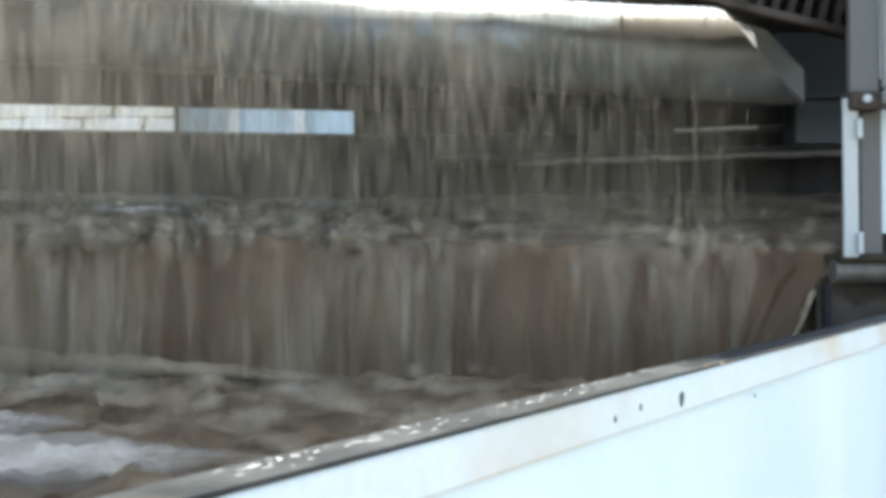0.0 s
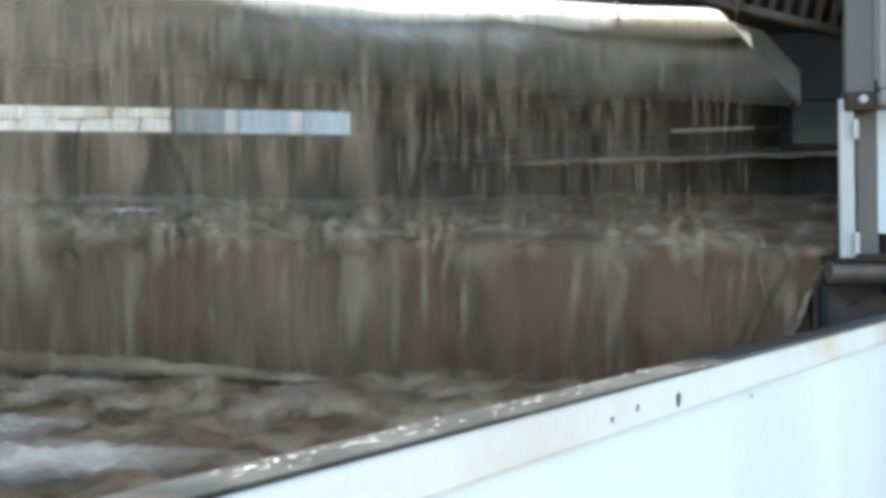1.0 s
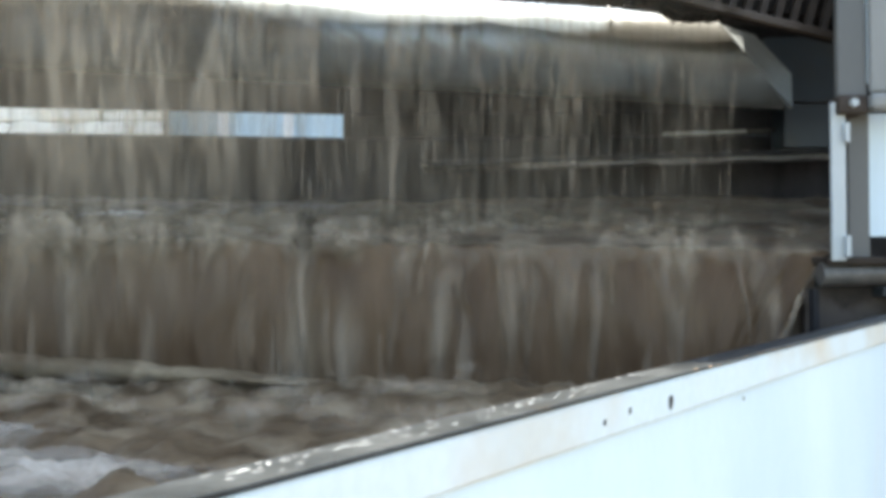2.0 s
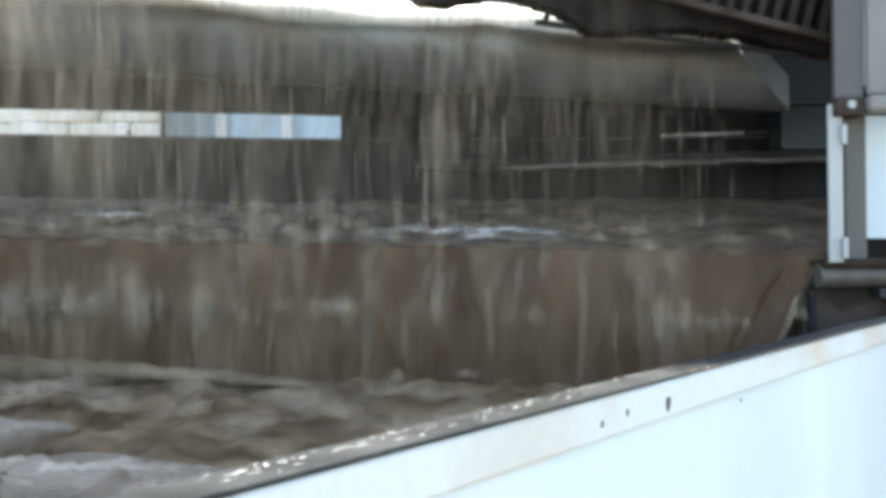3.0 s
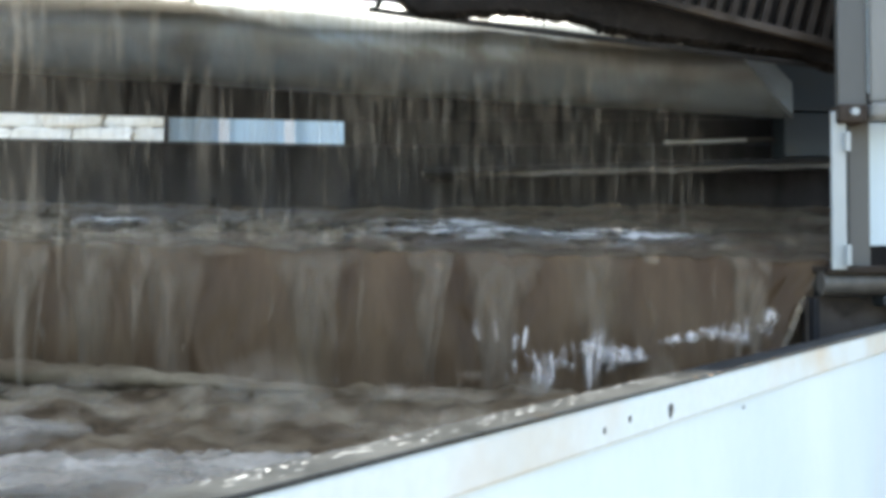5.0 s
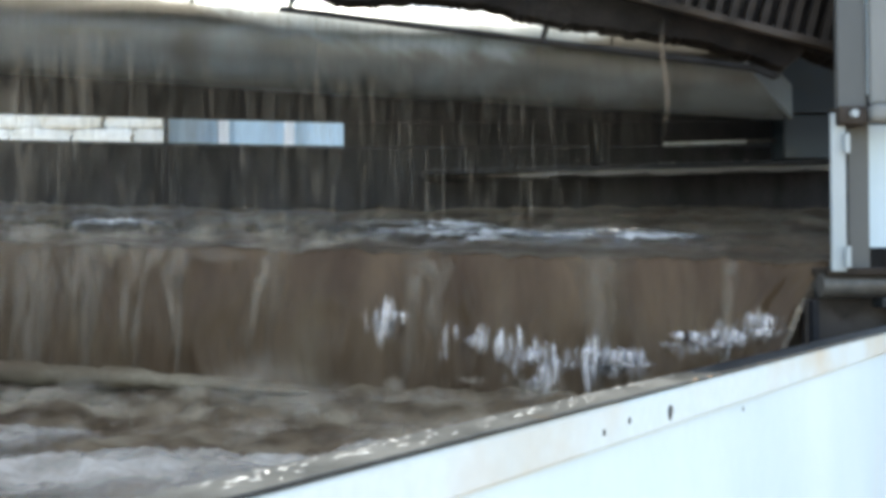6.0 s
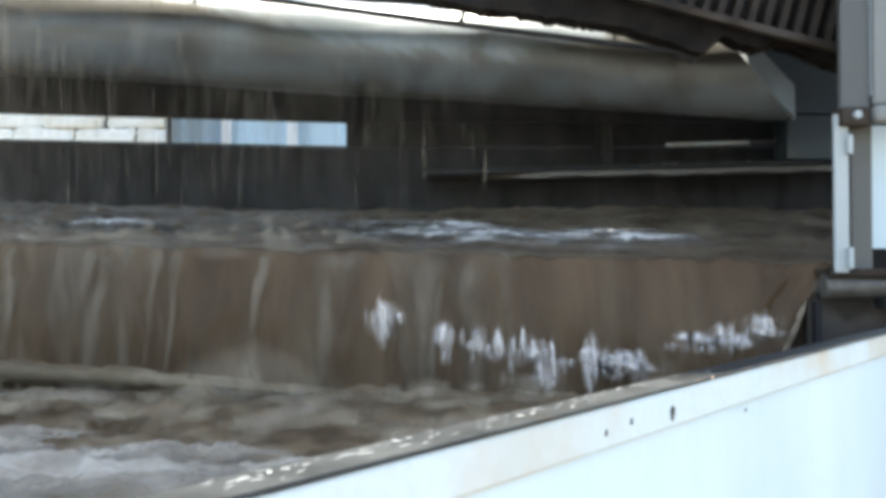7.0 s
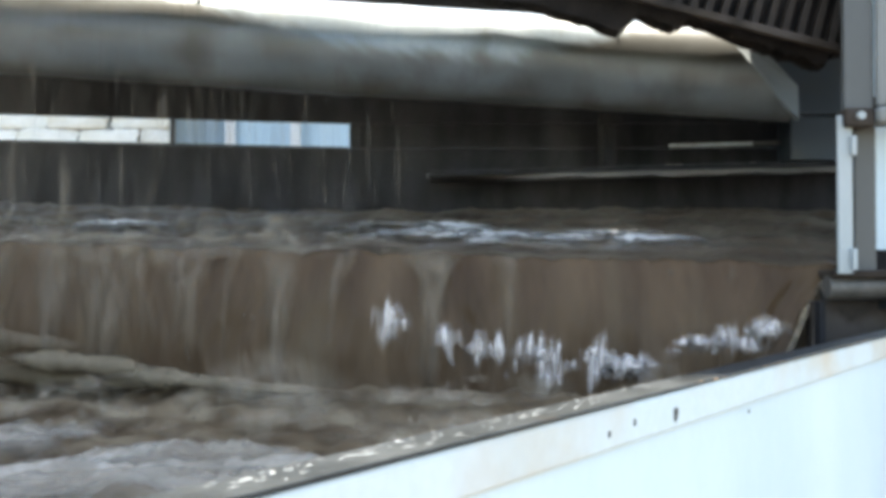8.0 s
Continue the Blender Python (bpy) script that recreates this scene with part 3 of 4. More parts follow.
# ---- duct ----
def build_duct():
    t = thing("duct", "grey galvanised round duct splashed with mud", "duct")
    slope = math.atan2(2.155 - 2.335, 1.31 + 1.65)
    R = 0.172
    start, end = Vector((-2.6, 3.72, 2.393 + R)), Vector((1.31, 3.72, 2.155 + R))

    def place(u, v):
        a = v * math.tau
        dy, dz = -math.sin(a) * R, -math.cos(a) * R
        # mitred end: the upper side stops short of the lower one
        last = 1.286 - 0.147 * (dz / R + 1) - 0.05 * (1 - (dz / R) ** 2)
        x = -2.6 + (last + 2.6) * u
        z = end.z + (x - 1.31) * math.tan(slope) + dz
        dent = 0.006 * nz(x * 2.2, math.sin(a), math.cos(a)) + 0.002 * nz(x * 9, a)
        k = 1 + dent / R
        return x, 3.72 + dy * k, z + (k - 1) * dz
    shell = part("shell", grid(220, 96, place), DUCT_METAL, t, smooth=True)
    # mud from below, its frayed edge climbing along drips; more at the far left; at the right end it also paints weaker
    # sunlight
    mud = []
    for i in range(221):
        for j in range(97):
            x, y, z = place(i / 220, j / 96)
            h = -math.cos(j / 96 * math.tau)
            edge = -0.30 + 0.34 * nz(x * 2.3 + h * 0.7, 4.0) + 0.22 * nz(x * 8 + h * 2.5, 1.0) + 0.14 * nz(x * 24 + h * 6, 6.0, h * 2) + 1.05 * (1 - soft(-1.15, -0.10, x)) + 0.95 * soft(0.15, 0.75, x)
            mud.append(0.93 * (1 - soft(edge - 0.14, edge + 0.22, h)) * (0.55 + 0.45 * soft(-0.6, 0.3, h + 0.5 * nz(x * 6, h * 3, 8.0)) + 0.1))
    shell.data.attributes.new("mud", "FLOAT", "POINT").data.foreach_set("value", [min(1.0, max(0.0, m_)) for m_ in mud])
    # the mitre closed by a disc, and the flat gusset of the elbow behind it
    bm = bmesh.new()
    ring = [bm.verts.new(Vector(place(1.0, i / 40)) + Vector((0.001, 0, 0))) for i in range(40)]
    bm.faces.new(ring)
    part("end_disc", bm, DUCT_METAL, t)
    bm = bmesh.new()
    front = [bm.verts.new(c) for c in ((0.98, 3.60, 2.46), (1.272, 3.57, 2.146), (1.290, 3.63, 2.146), (1.290, 3.63, 2.274), (1.16, 3.64, 2.42), (1.06, 3.64, 2.45))]
    back = [bm.verts.new(v.co + Vector((-0.004, 0.012, 0))) for v in front]
    bm.faces.new(front), bm.faces.new(back[::-1])
    for i in range(6):
        bm.faces.new((front[i], back[i], back[(i + 1) % 6], front[(i + 1) % 6]))
    part("elbow_gusset", bm, GUSSET, t, "pale flat elbow plate")
    # a short dark strap over the shoulder of the duct

    def strap(u, v):
        a, x = math.pi - (0.45 + 0.65 * u), 0.616 + 0.008 * v
        z = end.z + (x - 1.31) * math.tan(slope)
        return x, 3.72 - (R + 0.006) * math.sin(a), z - (R + 0.006) * math.cos(a)
    bm = grid(12, 1, strap)
    geo = bmesh.ops.extrude_face_region(bm, geom=bm.faces[:])
    bmesh.ops.translate(bm, vec=(0, -0.003, 0.003), verts=[e for e in geo["geom"] if isinstance(e, bmesh.types.BMVert)])
    part("strap", bm, ROLLER, t, "short dark strap")
    for x, a in ((0.17, 50), (-0.9, 50)):
        z = end.z + (x - 1.31) * math.tan(slope)
        c = Vector((x, 3.72 - R * math.sin(radians(180 - a)) - 0.002, z + R * math.cos(radians(a))))
        part("rivet", tube(bmesh.new(), c, c + Vector((0, -0.008, 0.006)), 0.008, 8), DARK_STEEL, t)
    t2 = thing("junction_box", "blue-grey painted steel box behind the duct end", "box")
    part("body", box(1.30, 1.66, 3.95, 4.15, 2.22, 2.48, bevel=0.006), BLUE_PAINT, t2)
    part("skirt", box(1.38, 1.66, 3.97, 4.13, 2.04, 2.216, bevel=0.004), BLUE_PAINT, t2)


# ---- post, roller and its bearing ----
def build_post():
    t = thing("column", "grey painted steel column with a bolted joint", "column")
    # webs get a darker colour than the flanges
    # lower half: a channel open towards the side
    part("lower_flange", box(1.201, 1.246, 3.04, 3.056, 1.588, 2.075, bevel=0.004), LIGHT_PAINT, t, "pale painted flange")
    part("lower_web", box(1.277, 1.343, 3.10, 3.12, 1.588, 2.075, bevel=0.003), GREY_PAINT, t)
    part("clip", box(1.236, 1.252, 3.02, 3.038, 1.60, 1.665, bevel=0.003), LIGHT_PAINT, t)
    part("clip", box(1.236, 1.252, 3.02, 3.038, 1.95, 2.01, bevel=0.003), LIGHT_PAINT, t)
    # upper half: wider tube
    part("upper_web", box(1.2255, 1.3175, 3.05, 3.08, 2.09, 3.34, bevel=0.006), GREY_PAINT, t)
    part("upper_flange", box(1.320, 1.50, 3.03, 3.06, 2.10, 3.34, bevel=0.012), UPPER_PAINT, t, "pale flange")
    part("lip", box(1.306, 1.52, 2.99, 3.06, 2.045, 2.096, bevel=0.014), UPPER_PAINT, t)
    part("joint_plate", box(1.215, 1.304, 3.012, 3.10, 2.036, 2.094, bevel=0.008), RUSTY_STEEL, t, "dark joint plate")
    part("bolt", tube(bmesh.new(), (1.258, 3.014, 2.068), (1.258, 2.996, 2.068), 0.013, 6), LIGHT_PAINT, t, "bright hexagon bolt")
    t = thing("roller", "wet grey-brown steel roller at the tray's end", "roller")
    part("drum", tube(bmesh.new(), (1.185, 3.1, 1.545), (2.2, 3.1, 1.545), 0.038, 28), ROLLER, t, smooth=False)
    part("saddle", box(1.19, 1.40, 3.05, 3.19, 1.574, 1.600, bevel=0.006), RUSTY_STEEL, t)
    part("bearing", box(1.36, 1.50, 3.05, 3.15, 1.475, 1.506, bevel=0.004), WET_STEEL, t)
    part("bracket", box(1.15, 2.1, 3.13, 3.18, 0.0, 1.503, bevel=0.004), RUSTY_STEEL, t)
    part("strut", box(1.160, 1.178, 3.09, 3.13, 1.2, 1.50), DARK_STEEL, t)
    t = thing("side_panel", "white painted panel beyond the column", "panel")
    part("sheet", box(1.375, 2.4, 3.19, 3.20, 2.16, 2.9), WHITE_PAINT, t)
    part("sheet", box(1.375, 2.4, 3.19, 3.20, 1.665, 2.06), WHITE_PAINT, t)


# ---- overhead screen deck and the added, unseen hopper that shades it ----
def build_screen():
    t = thing("screen_deck", "rusty brown ribbed screen deck overhead", "screen")
    # x runs along the rail, falling to the right
    m = Matrix.Translation((0.703, 3.20, 2.467)) @ Matrix.Rotation(radians(14.3), 4, "Y")
    part("rail", box(-1.9, 0.62, -0.02, 0.012, -0.022, 0.004, bevel=0.004, m=m), RUSTY_STEEL, t)
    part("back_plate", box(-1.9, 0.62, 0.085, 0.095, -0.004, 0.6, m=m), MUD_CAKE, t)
    bm = bmesh.new()
    pts = [(0.014 * math.sin(k / 9 * 2.6), 0.0 + 0.04 * math.sin(k / 9 * 3.1), 0.006 + 0.5 * k / 9) for k in range(10)]
    w = 0.011
    vs = [[bm.verts.new((x + dx, y + dy, z)) for dx, dy in ((-w, 0), (w, 0), (w, 0.035), (-w, 0.035))] for x, y, z in pts]
    for a, b in zip(vs, vs[1:]):
        for i in range(4):
            bm.faces.new((a[i], a[(i + 1) % 4], b[(i + 1) % 4], b[i]))
    bm.faces.new(vs[0]), bm.faces.new(vs[-1][::-1])
    me = mesh("rib", bm, RUSTY_STEEL)
    for k in range(48):
        ob = new("rib", me)
        ob.parent = t
        ob.matrix_basis = m @ Matrix.Translation((-1.84 + 0.051 * k, 0.0, 0.0))
    # Out of view; added to keep sun and open sky off tray and curtain.
    t = thing("hopper", "tall unseen steel box above the screen, added for shade", "hopper")
    part("front", box(-2.1, 2.3, 2.94, 2.96, 3.40, 9.3), RUSTY_STEEL, t)
    part("back", box(-2.1, 2.3, 3.60, 3.62, 3.25, 9.3), RUSTY_STEEL, t)
    part("side", box(-2.12, -2.1, 2.96, 3.62, 3.25, 9.3), RUSTY_STEEL, t)
    part("side", box(2.3, 2.32, 2.96, 3.62, 3.25, 9.3), RUSTY_STEEL, t)
    part("cover", box(-2.12, 2.32, 2.33, 3.62, 9.3, 9.32), RUSTY_STEEL, t)
    # Unseen board, added to stop sun slipping past the duct onto the apron.
    part("drip_board", box(-2.2, 2.2, 3.42, 3.576, -0.005, 0.005, m=Matrix.Translation((0.1, 0, 2.68)) @ Matrix.Rotation(radians(3.48), 4, "Y")), RUSTY_STEEL, t)
    for x in (-2.0, 2.2):
        part("strap", box(x - 0.02, x + 0.02, 3.555, 3.567, 2.66 - 0.0608 * (x - 0.1), 3.3), RUSTY_STEEL, t)
    part("leg", box(-2.10, -2.0, 3.0, 3.1, 0.0, 3.35), GREY_PAINT, t)
    part("leg", box(-2.10, -2.0, 3.5, 3.6, 0.0, 3.25), GREY_PAINT, t)


def build_scraper():
    """The mud-caked scraper chain that travels under the deck towards the left."""
    t = thing("scraper", "mud-caked dark scraper belt dripping under the deck", "scraper")
    # the underside's height along the belt, in metres from the bar's middle
    knots = ((-2.4, 0.0), (-1.82, -0.023), (-1.66, -0.05), (-1.44, -0.015), (-1.32, 0.038), (-1.2, -0.03), (-0.93, 0.034),
             (-0.78, 0.015), (-0.63, -0.038), (-0.31, 0.013), (-0.15, 0.022), (-0.02, 0.004), (0.13, 0.002), (0.25, 0.006),
             (0.56, 0.010), (0.74, -0.012), (0.85, -0.038), (0.93, 0.034), (1.02, 0.011), (1.1, 0.038), (1.32, -0.004),
             (1.45, -0.028), (1.545, -0.044), (1.57, 0.013), (2.3, 0.0))

    def low(x):
        for (a, za), (b, zb) in zip(knots, knots[1:]):
            if x <= b:
                return za + (zb - za) * soft(a, b, x) + 0.010 - 0.012 * abs(nz(x * 13, 2)) - 0.010 * abs(nz(x * 37, 5)) - 0.008 * abs(nz(x * 90, 7))
        return 0.0

    def body(u, v):
        x = -2.3 + 4.5 * u
        if v < 0.25:
            return x, -0.05, 0.25 - (0.25 - low(x)) * v / 0.25
        if v < 0.75:
            w = (v - 0.25) / 0.5
            return x, -0.05 + 0.1 * w, low(x) - 0.010 * math.sin(w * math.pi) + 0.006 * nz(x * 20, w * 6)
        return x, 0.05, low(x) + (0.25 - low(x)) * (v - 0.75) / 0.25
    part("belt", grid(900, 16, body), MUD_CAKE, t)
    bar_ob = part("scraper_bar", tube(bmesh.new(), (-0.82, 0.0, 0.0), (0.80, 0.0, 0.0), 0.011, 10), DARK_STEEL, t, "straight dark bar hung under the belt")
    bm = tube(bmesh.new(), (0.78, 0.0, 0.0), (0.85, 0.0, -0.018), 0.015, 10)
    part("hook", bm, DARK_STEEL, bar_ob, "crooked end hook")
    part("hook_tip", tube(bmesh.new(), (0.85, 0.0, -0.020), (0.868, 0.0, 0.045), 0.012, 10, 0.006), DARK_STEEL, bar_ob)
    for x in (-0.79, 0.06, 0.765):
        part("hanger", tube(bmesh.new(), (x, 0.0, 0.0), (x + 0.02, 0.0, 0.09), 0.010, 8), DARK_STEEL, bar_ob)
    # thin drips of slurry along the wettest stretch of the belt
    rnd = random.Random(44)
    bm = bmesh.new()
    x = -2.1
    while x < -0.1:
        z, r = low(x), rnd.uniform(0.0018, 0.0042)
        ln = rnd.uniform(0.015, 0.05) * (1.6 if x < -0.9 else 0.8)
        tube(bm, (x, rnd.uniform(-0.04, 0.04), z + 0.012), (x + rnd.uniform(-0.003, 0.003), rnd.uniform(-0.04, 0.04), z - ln), r, 6, 0.0008)
        x += rnd.uniform(0.008, 0.045)
    tagged(part("drip_fringe", bm, MUD_CAKE, t, "dark slurry drips hanging from the belt"), kind="stuff")
    rows = []
    for k in range(17):
        tt = 0.5 * k
        lift = 0.125 * (1 - soft(1.4, 3.2, tt)) + 0.038 * soft(6.7, 8.0, tt)
        rows.append((tt, pose(0.5726 - 0.2844 * (tt - 5), 3.30, 2.377 + 0.0439 * (tt - 5) + lift, 0, 8.78, 0)))
    MOVES.append((t, rows))
    MOVES.append((bar_ob, [(tt, pose(0.0, 0.0, z, 0, -1.5, 0)) for tt, z in
                           ((0, 0.0), (4.0, -0.005), (5.0, -0.02), (6.3, -0.060), (7.0, -0.046), (7.4, -0.010), (8.0, 0.012))]))


# ---- falling water: clusters of strands, each falling once ----
def strands(name, rnd, count, xs, ys, height, width, length, material, wave=1.0, drops=0, taper=False, n=7):
    verts, faces, film = [], [], []
    for k in range(count):
        x, y, z0 = xs(rnd), rnd.uniform(*ys), rnd.uniform(0, height)
        ln = rnd.uniform(*length) * rnd.choice((0.6, 1.0, 1.0, 1.5))
        w = rnd.uniform(*width) * rnd.choice((0.6, 0.8, 1.0, 1.7))
        ph, body_ = rnd.uniform(0, 50), rnd.uniform(0.45, 1.0)
        first = len(verts)
        for i in range(n + 1):
            f = i / n
            if taper:
                r = w * (0.18 + 0.95 * f ** 1.6) * (1 + 0.5 * nz(ph, f * 5))
            else:
                r = w * (0.05 + 0.95 * math.sin(math.pi * min(1, f * 0.95 + 0.03))) * (1 + 0.55 * nz(ph, f * 6))
            cx, cy = x + 0.010 * wave * nz(ph, f * 2.5, 3), y + 0.008 * wave * nz(ph, 7, f * 2.5)
            z = z0 + ln * (f - 0.5)
            verts += [(cx - r, cy, z), (cx, cy - r * 0.6, z), (cx + r, cy, z)]
            film += [0.0, body_ * min(1.0, 5 * f, 4 * (1 - f)), 0.0]
        for i in range(n):
            b = first + 3 * i
            faces += [(b, b + 1, b + 4, b + 3), (b + 1, b + 2, b + 5, b + 4)]
    for k in range(drops):
        x, y, z, r = xs(rnd), rnd.uniform(*ys), rnd.uniform(0, height), rnd.uniform(0.002, 0.006)
        b = len(verts)
        verts += [(x - r, y, z), (x, y - r, z), (x + r, y, z), (x, y + r, z), (x, y, z + r * 2.5), (x, y, z - r * 2)]
        film += [0.7] * 6
        for j in range(4):
            faces += [(b + j, b + (j + 1) % 4, b + 4), (b + (j + 1) % 4, b + j, b + 5)]
    me = bpy.data.meshes.new(name)
    me.from_pydata(verts, [], faces)
    thickness(me, film)
    me.materials.append(material)
    me.shade_smooth()
    return new(name, me)


def veil_sheet(rnd, x0, x1, y, height, body, material):
    """A wavy film of fine falling drops, as thick along x as body(x) says, frayed at its top and foot."""
    ph = rnd.uniform(0, 90)

    def place(u, v):
        x = x0 + (x1 - x0) * u
        return x, y + 0.030 * nz(x * 2.5, ph) + 0.016 * nz(x * 8, ph, v * 2), height * v + 0.10 * nz(x * 4, ph) + 0.05 * nz(x * 17, ph)
    ob = part("water_veil", grid(90, 12, place), material, None, smooth=True)

    def depth(u, v):
        x = x0 + (x1 - x0) * u
        patch = 0.8 + 0.9 * nz(x * 4, ph, v * 1.5) + 0.5 * nz(x * 13, ph, v * 2.5)
        return min(1.0, max(0.0, body(x) * patch)) * soft(0, 0.3, v) * (1 - soft(0.7, 1.0, v)) * min(1.0, 6 * u, 6 * (1 - u))
    return film_grid(ob, 90, 12, depth)


def falling(ob, t0, seconds, top, bottom):
    """Rows of a fall that starts at t0 from the height top and gathers speed."""
    def z(t):
        f = min(1.0, max(0.0, (t - t0) / seconds))
        return top + (bottom - top) * (0.55 * f + 0.45 * f * f)
    times = sorted({0.0, 8.0, *[min(8.0, max(0.0, round(t0 + seconds * k / 5, 3))) for k in range(6)]})
    MOVES.append((ob, [(t, pose(0, 0, z(t))) for t in times]))


def build_curtain():
    rnd = random.Random(21)

    def spread(t):
        """How far to the right the curtain reaches, and how dense it is."""
        right = 1.05 - 1.15 * soft(4.0, 8.0, t)
        dense = 1.0 - 0.35 * soft(1.5, 4.0, t) - 0.50 * soft(4.5, 7.5, t)
        return right, dense
    t = -0.85
    while t < 8.0:
        right, dense = spread(max(0.0, t + 0.35))

        def xs(r, right=right):
            return -2.0 + (right + 2.0) * r.random() ** 1.25
        ob = strands("water_curtain", rnd, int(1750 * dense ** 0.8), xs, (3.38, 3.52), 0.95, (0.0022, 0.0035 + 0.0030 * dense), (0.05, 0.20), STRAND, drops=80, n=3)
        tagged(ob, "curtain of muddy water strands falling from the screen", "water", "falling muddy water", "stuff")
        falling(ob, t, 0.85, 3.30, 0.55)
        ob = strands("water_veil", rnd, int(26 * dense ** 1.3), xs, (3.42, 3.47), 0.95, (0.006, 0.026), (0.16, 0.45), VEIL, 1.5)
        tagged(ob, "thin veil of muddy spray falling from the screen", "water", "falling muddy water", "stuff")
        falling(ob, t, 0.85, 3.30, 0.50)
        fade = 1.0 - 0.40 * soft(1.2, 3.4, t) - 0.32 * soft(4.0, 6.5, t)

        def body(x, right=right, fade=fade, t=t, late=soft(4.0, 7.0, t)):
            return fade * (0.165 + 0.115 * (1 - soft(-1.5, -0.1, x))) * (1 - soft(right - 0.9, right + 0.25, x)) + (0.04 + 0.08 * (1 - soft(0.8, 2.8, t))) * (1 - late) * (1 - soft(0.9, 1.25, x))
        ob = veil_sheet(rnd, -2.0, 1.25, 3.47, 1.50, body, CURTAIN)
        tagged(ob, "fine curtain of muddy drops falling from the screen", "water", "falling muddy water", "stuff")
        falling(ob, t, 1.0, 3.30, 0.0)
        t += 0.25
    # thick strands falling in front of the lip, early on
    t = -0.6
    while t < 6.2:
        dense = 1.0 - 0.9 * soft(1.5, 5.0, t)
        ob = strands("water_strand", rnd, max(2, int(9 * dense)), lambda r: r.uniform(-1.6, 0.9), (3.02, 3.08), 0.5, (0.005, 0.015), (0.25, 0.6), TONGUE, 2.5, 14)
        tagged(ob, "thick strand of muddy water falling past the lip", "water", "falling muddy water", "stuff")
        falling(ob, t, 0.75, 3.36, 0.45)
        t += 0.31
    # spray in front of the sheet, thickest at the far left of the tray
    t = -0.6
    while t < 8.0:
        dense = 1.0 - 0.72 * soft(2.0, 6.0, t)
        reach = 1.9 - 1.0 * soft(2.0, 5.0, t)
        ob = strands("water_veil", rnd, int(10 + 40 * dense ** 2), lambda r: -1.75 + reach * r.random() ** 1.9, (3.00, 3.09), 0.6, (0.016, 0.03 + 0.06 * dense ** 2), (0.25, 0.5), HAZE if dense > 0.45 else VEIL, 1.5)
        tagged(ob, "thin veil of muddy spray in front of the waterfall", "water", "falling muddy water", "stuff")
        falling(ob, t, 0.75, 3.36, 0.15)
        t += 0.22
    # broad faint spray, all over the tray at first and then at its far left
    t = -0.9
    while t < 8.0:
        dense = 1.0 - 0.80 * soft(1.0, 5.0, t)
        reach = 2.7 - 1.6 * soft(2.0, 6.0, t)
        ob = veil_sheet(rnd, -1.9, 1.0, 2.95, 1.45, lambda x, d=dense, e=reach: d * 0.08 + (0.34 + 0.24 * d) * (1 - soft(-1.9, -1.85 + 0.65 * e, x)), SPRAY)
        tagged(ob, "broad faint spray drifting down before the waterfall", "water", "falling muddy water", "stuff")
        falling(ob, t, 1.1, 3.40, -0.45)
        t += 0.27
    # streams that leave the lip and run down in front of the sheet
    t = -0.7
    while t < 7.9:
        late = soft(4.5, 6.5, t)

        def xs(r, late=late):
            return -1.75 + (2.75 - 1.5 * late) * r.random() ** 1.1
        ob = strands("water_stream", rnd, int(26 - 12 * late), xs, (-0.02, 0.02), 0.20, (0.006, 0.022), (0.16, 0.36), STREAM, 2.6, 20, True)
        tagged(ob, "muddy streams running down the face of the waterfall", "water", "streams on the waterfall", "stuff")
        rows = []
        for f, y, z in ((0.0, 3.42, 1.36), (0.2, 3.18, 1.34), (0.4, 3.115, 1.27), (0.7, 3.09, 1.08), (1.0, 3.08, 0.62)):
            rows.append((t + 0.75 * f, pose(0, y, z)))
        first = [r for r in rows if r[0] <= 0.0]
        inside = [r for r in rows if 0.0 < r[0] < 8.0]
        if first and inside:
            a, b = first[-1], inside[0]
            w = (0.0 - a[0]) / (b[0] - a[0])
            inside.insert(0, (0.0, a[1].lerp(b[1], w)))
        elif not first:
            inside.insert(0, (0.0, rows[0][1]))
        if not inside:
            inside = [(0.0, rows[-1][1])]
        if inside[-1][0] < 8.0:
            inside.append((8.0, inside[-1][1]))
        MOVES.append((ob, inside))
        t += 0.36


def tongue(rnd, top, foot, length, lean, material):
    """A stream that hangs from the lip: wide where it leaves the tray, drawn in towards its foot."""
    ph = rnd.uniform(0, 90)

    def place(u, v):
        w = foot + (top - foot) * (1 - v) ** rnd_power
        x = (u - 0.5) * w * (1 + 0.25 * nz(ph, v * 4)) + lean * v + 0.010 * nz(ph + 5, v * 3)
        bulge = 0.016 * math.sin(u * math.pi) * (0.4 + v) + 0.006 * nz(u * 4 + ph, v * 5)
        y = -0.075 * math.sin(min(v * 1.6, 1.0) * math.pi / 2) - bulge - 0.004
        return x, y, 0.010 - length * v ** 1.25
    rnd_power = rnd.uniform(1.5, 3.5)
    ob = part("water_tongue", grid(12, 22, place), material, None, smooth=True)
    return film_grid(ob, 12, 22, lambda u, v: math.sin(u * math.pi) ** 0.8 * min(1.0, 0.25 + 6 * v) * min(1.0, 3 * (1 - v)))


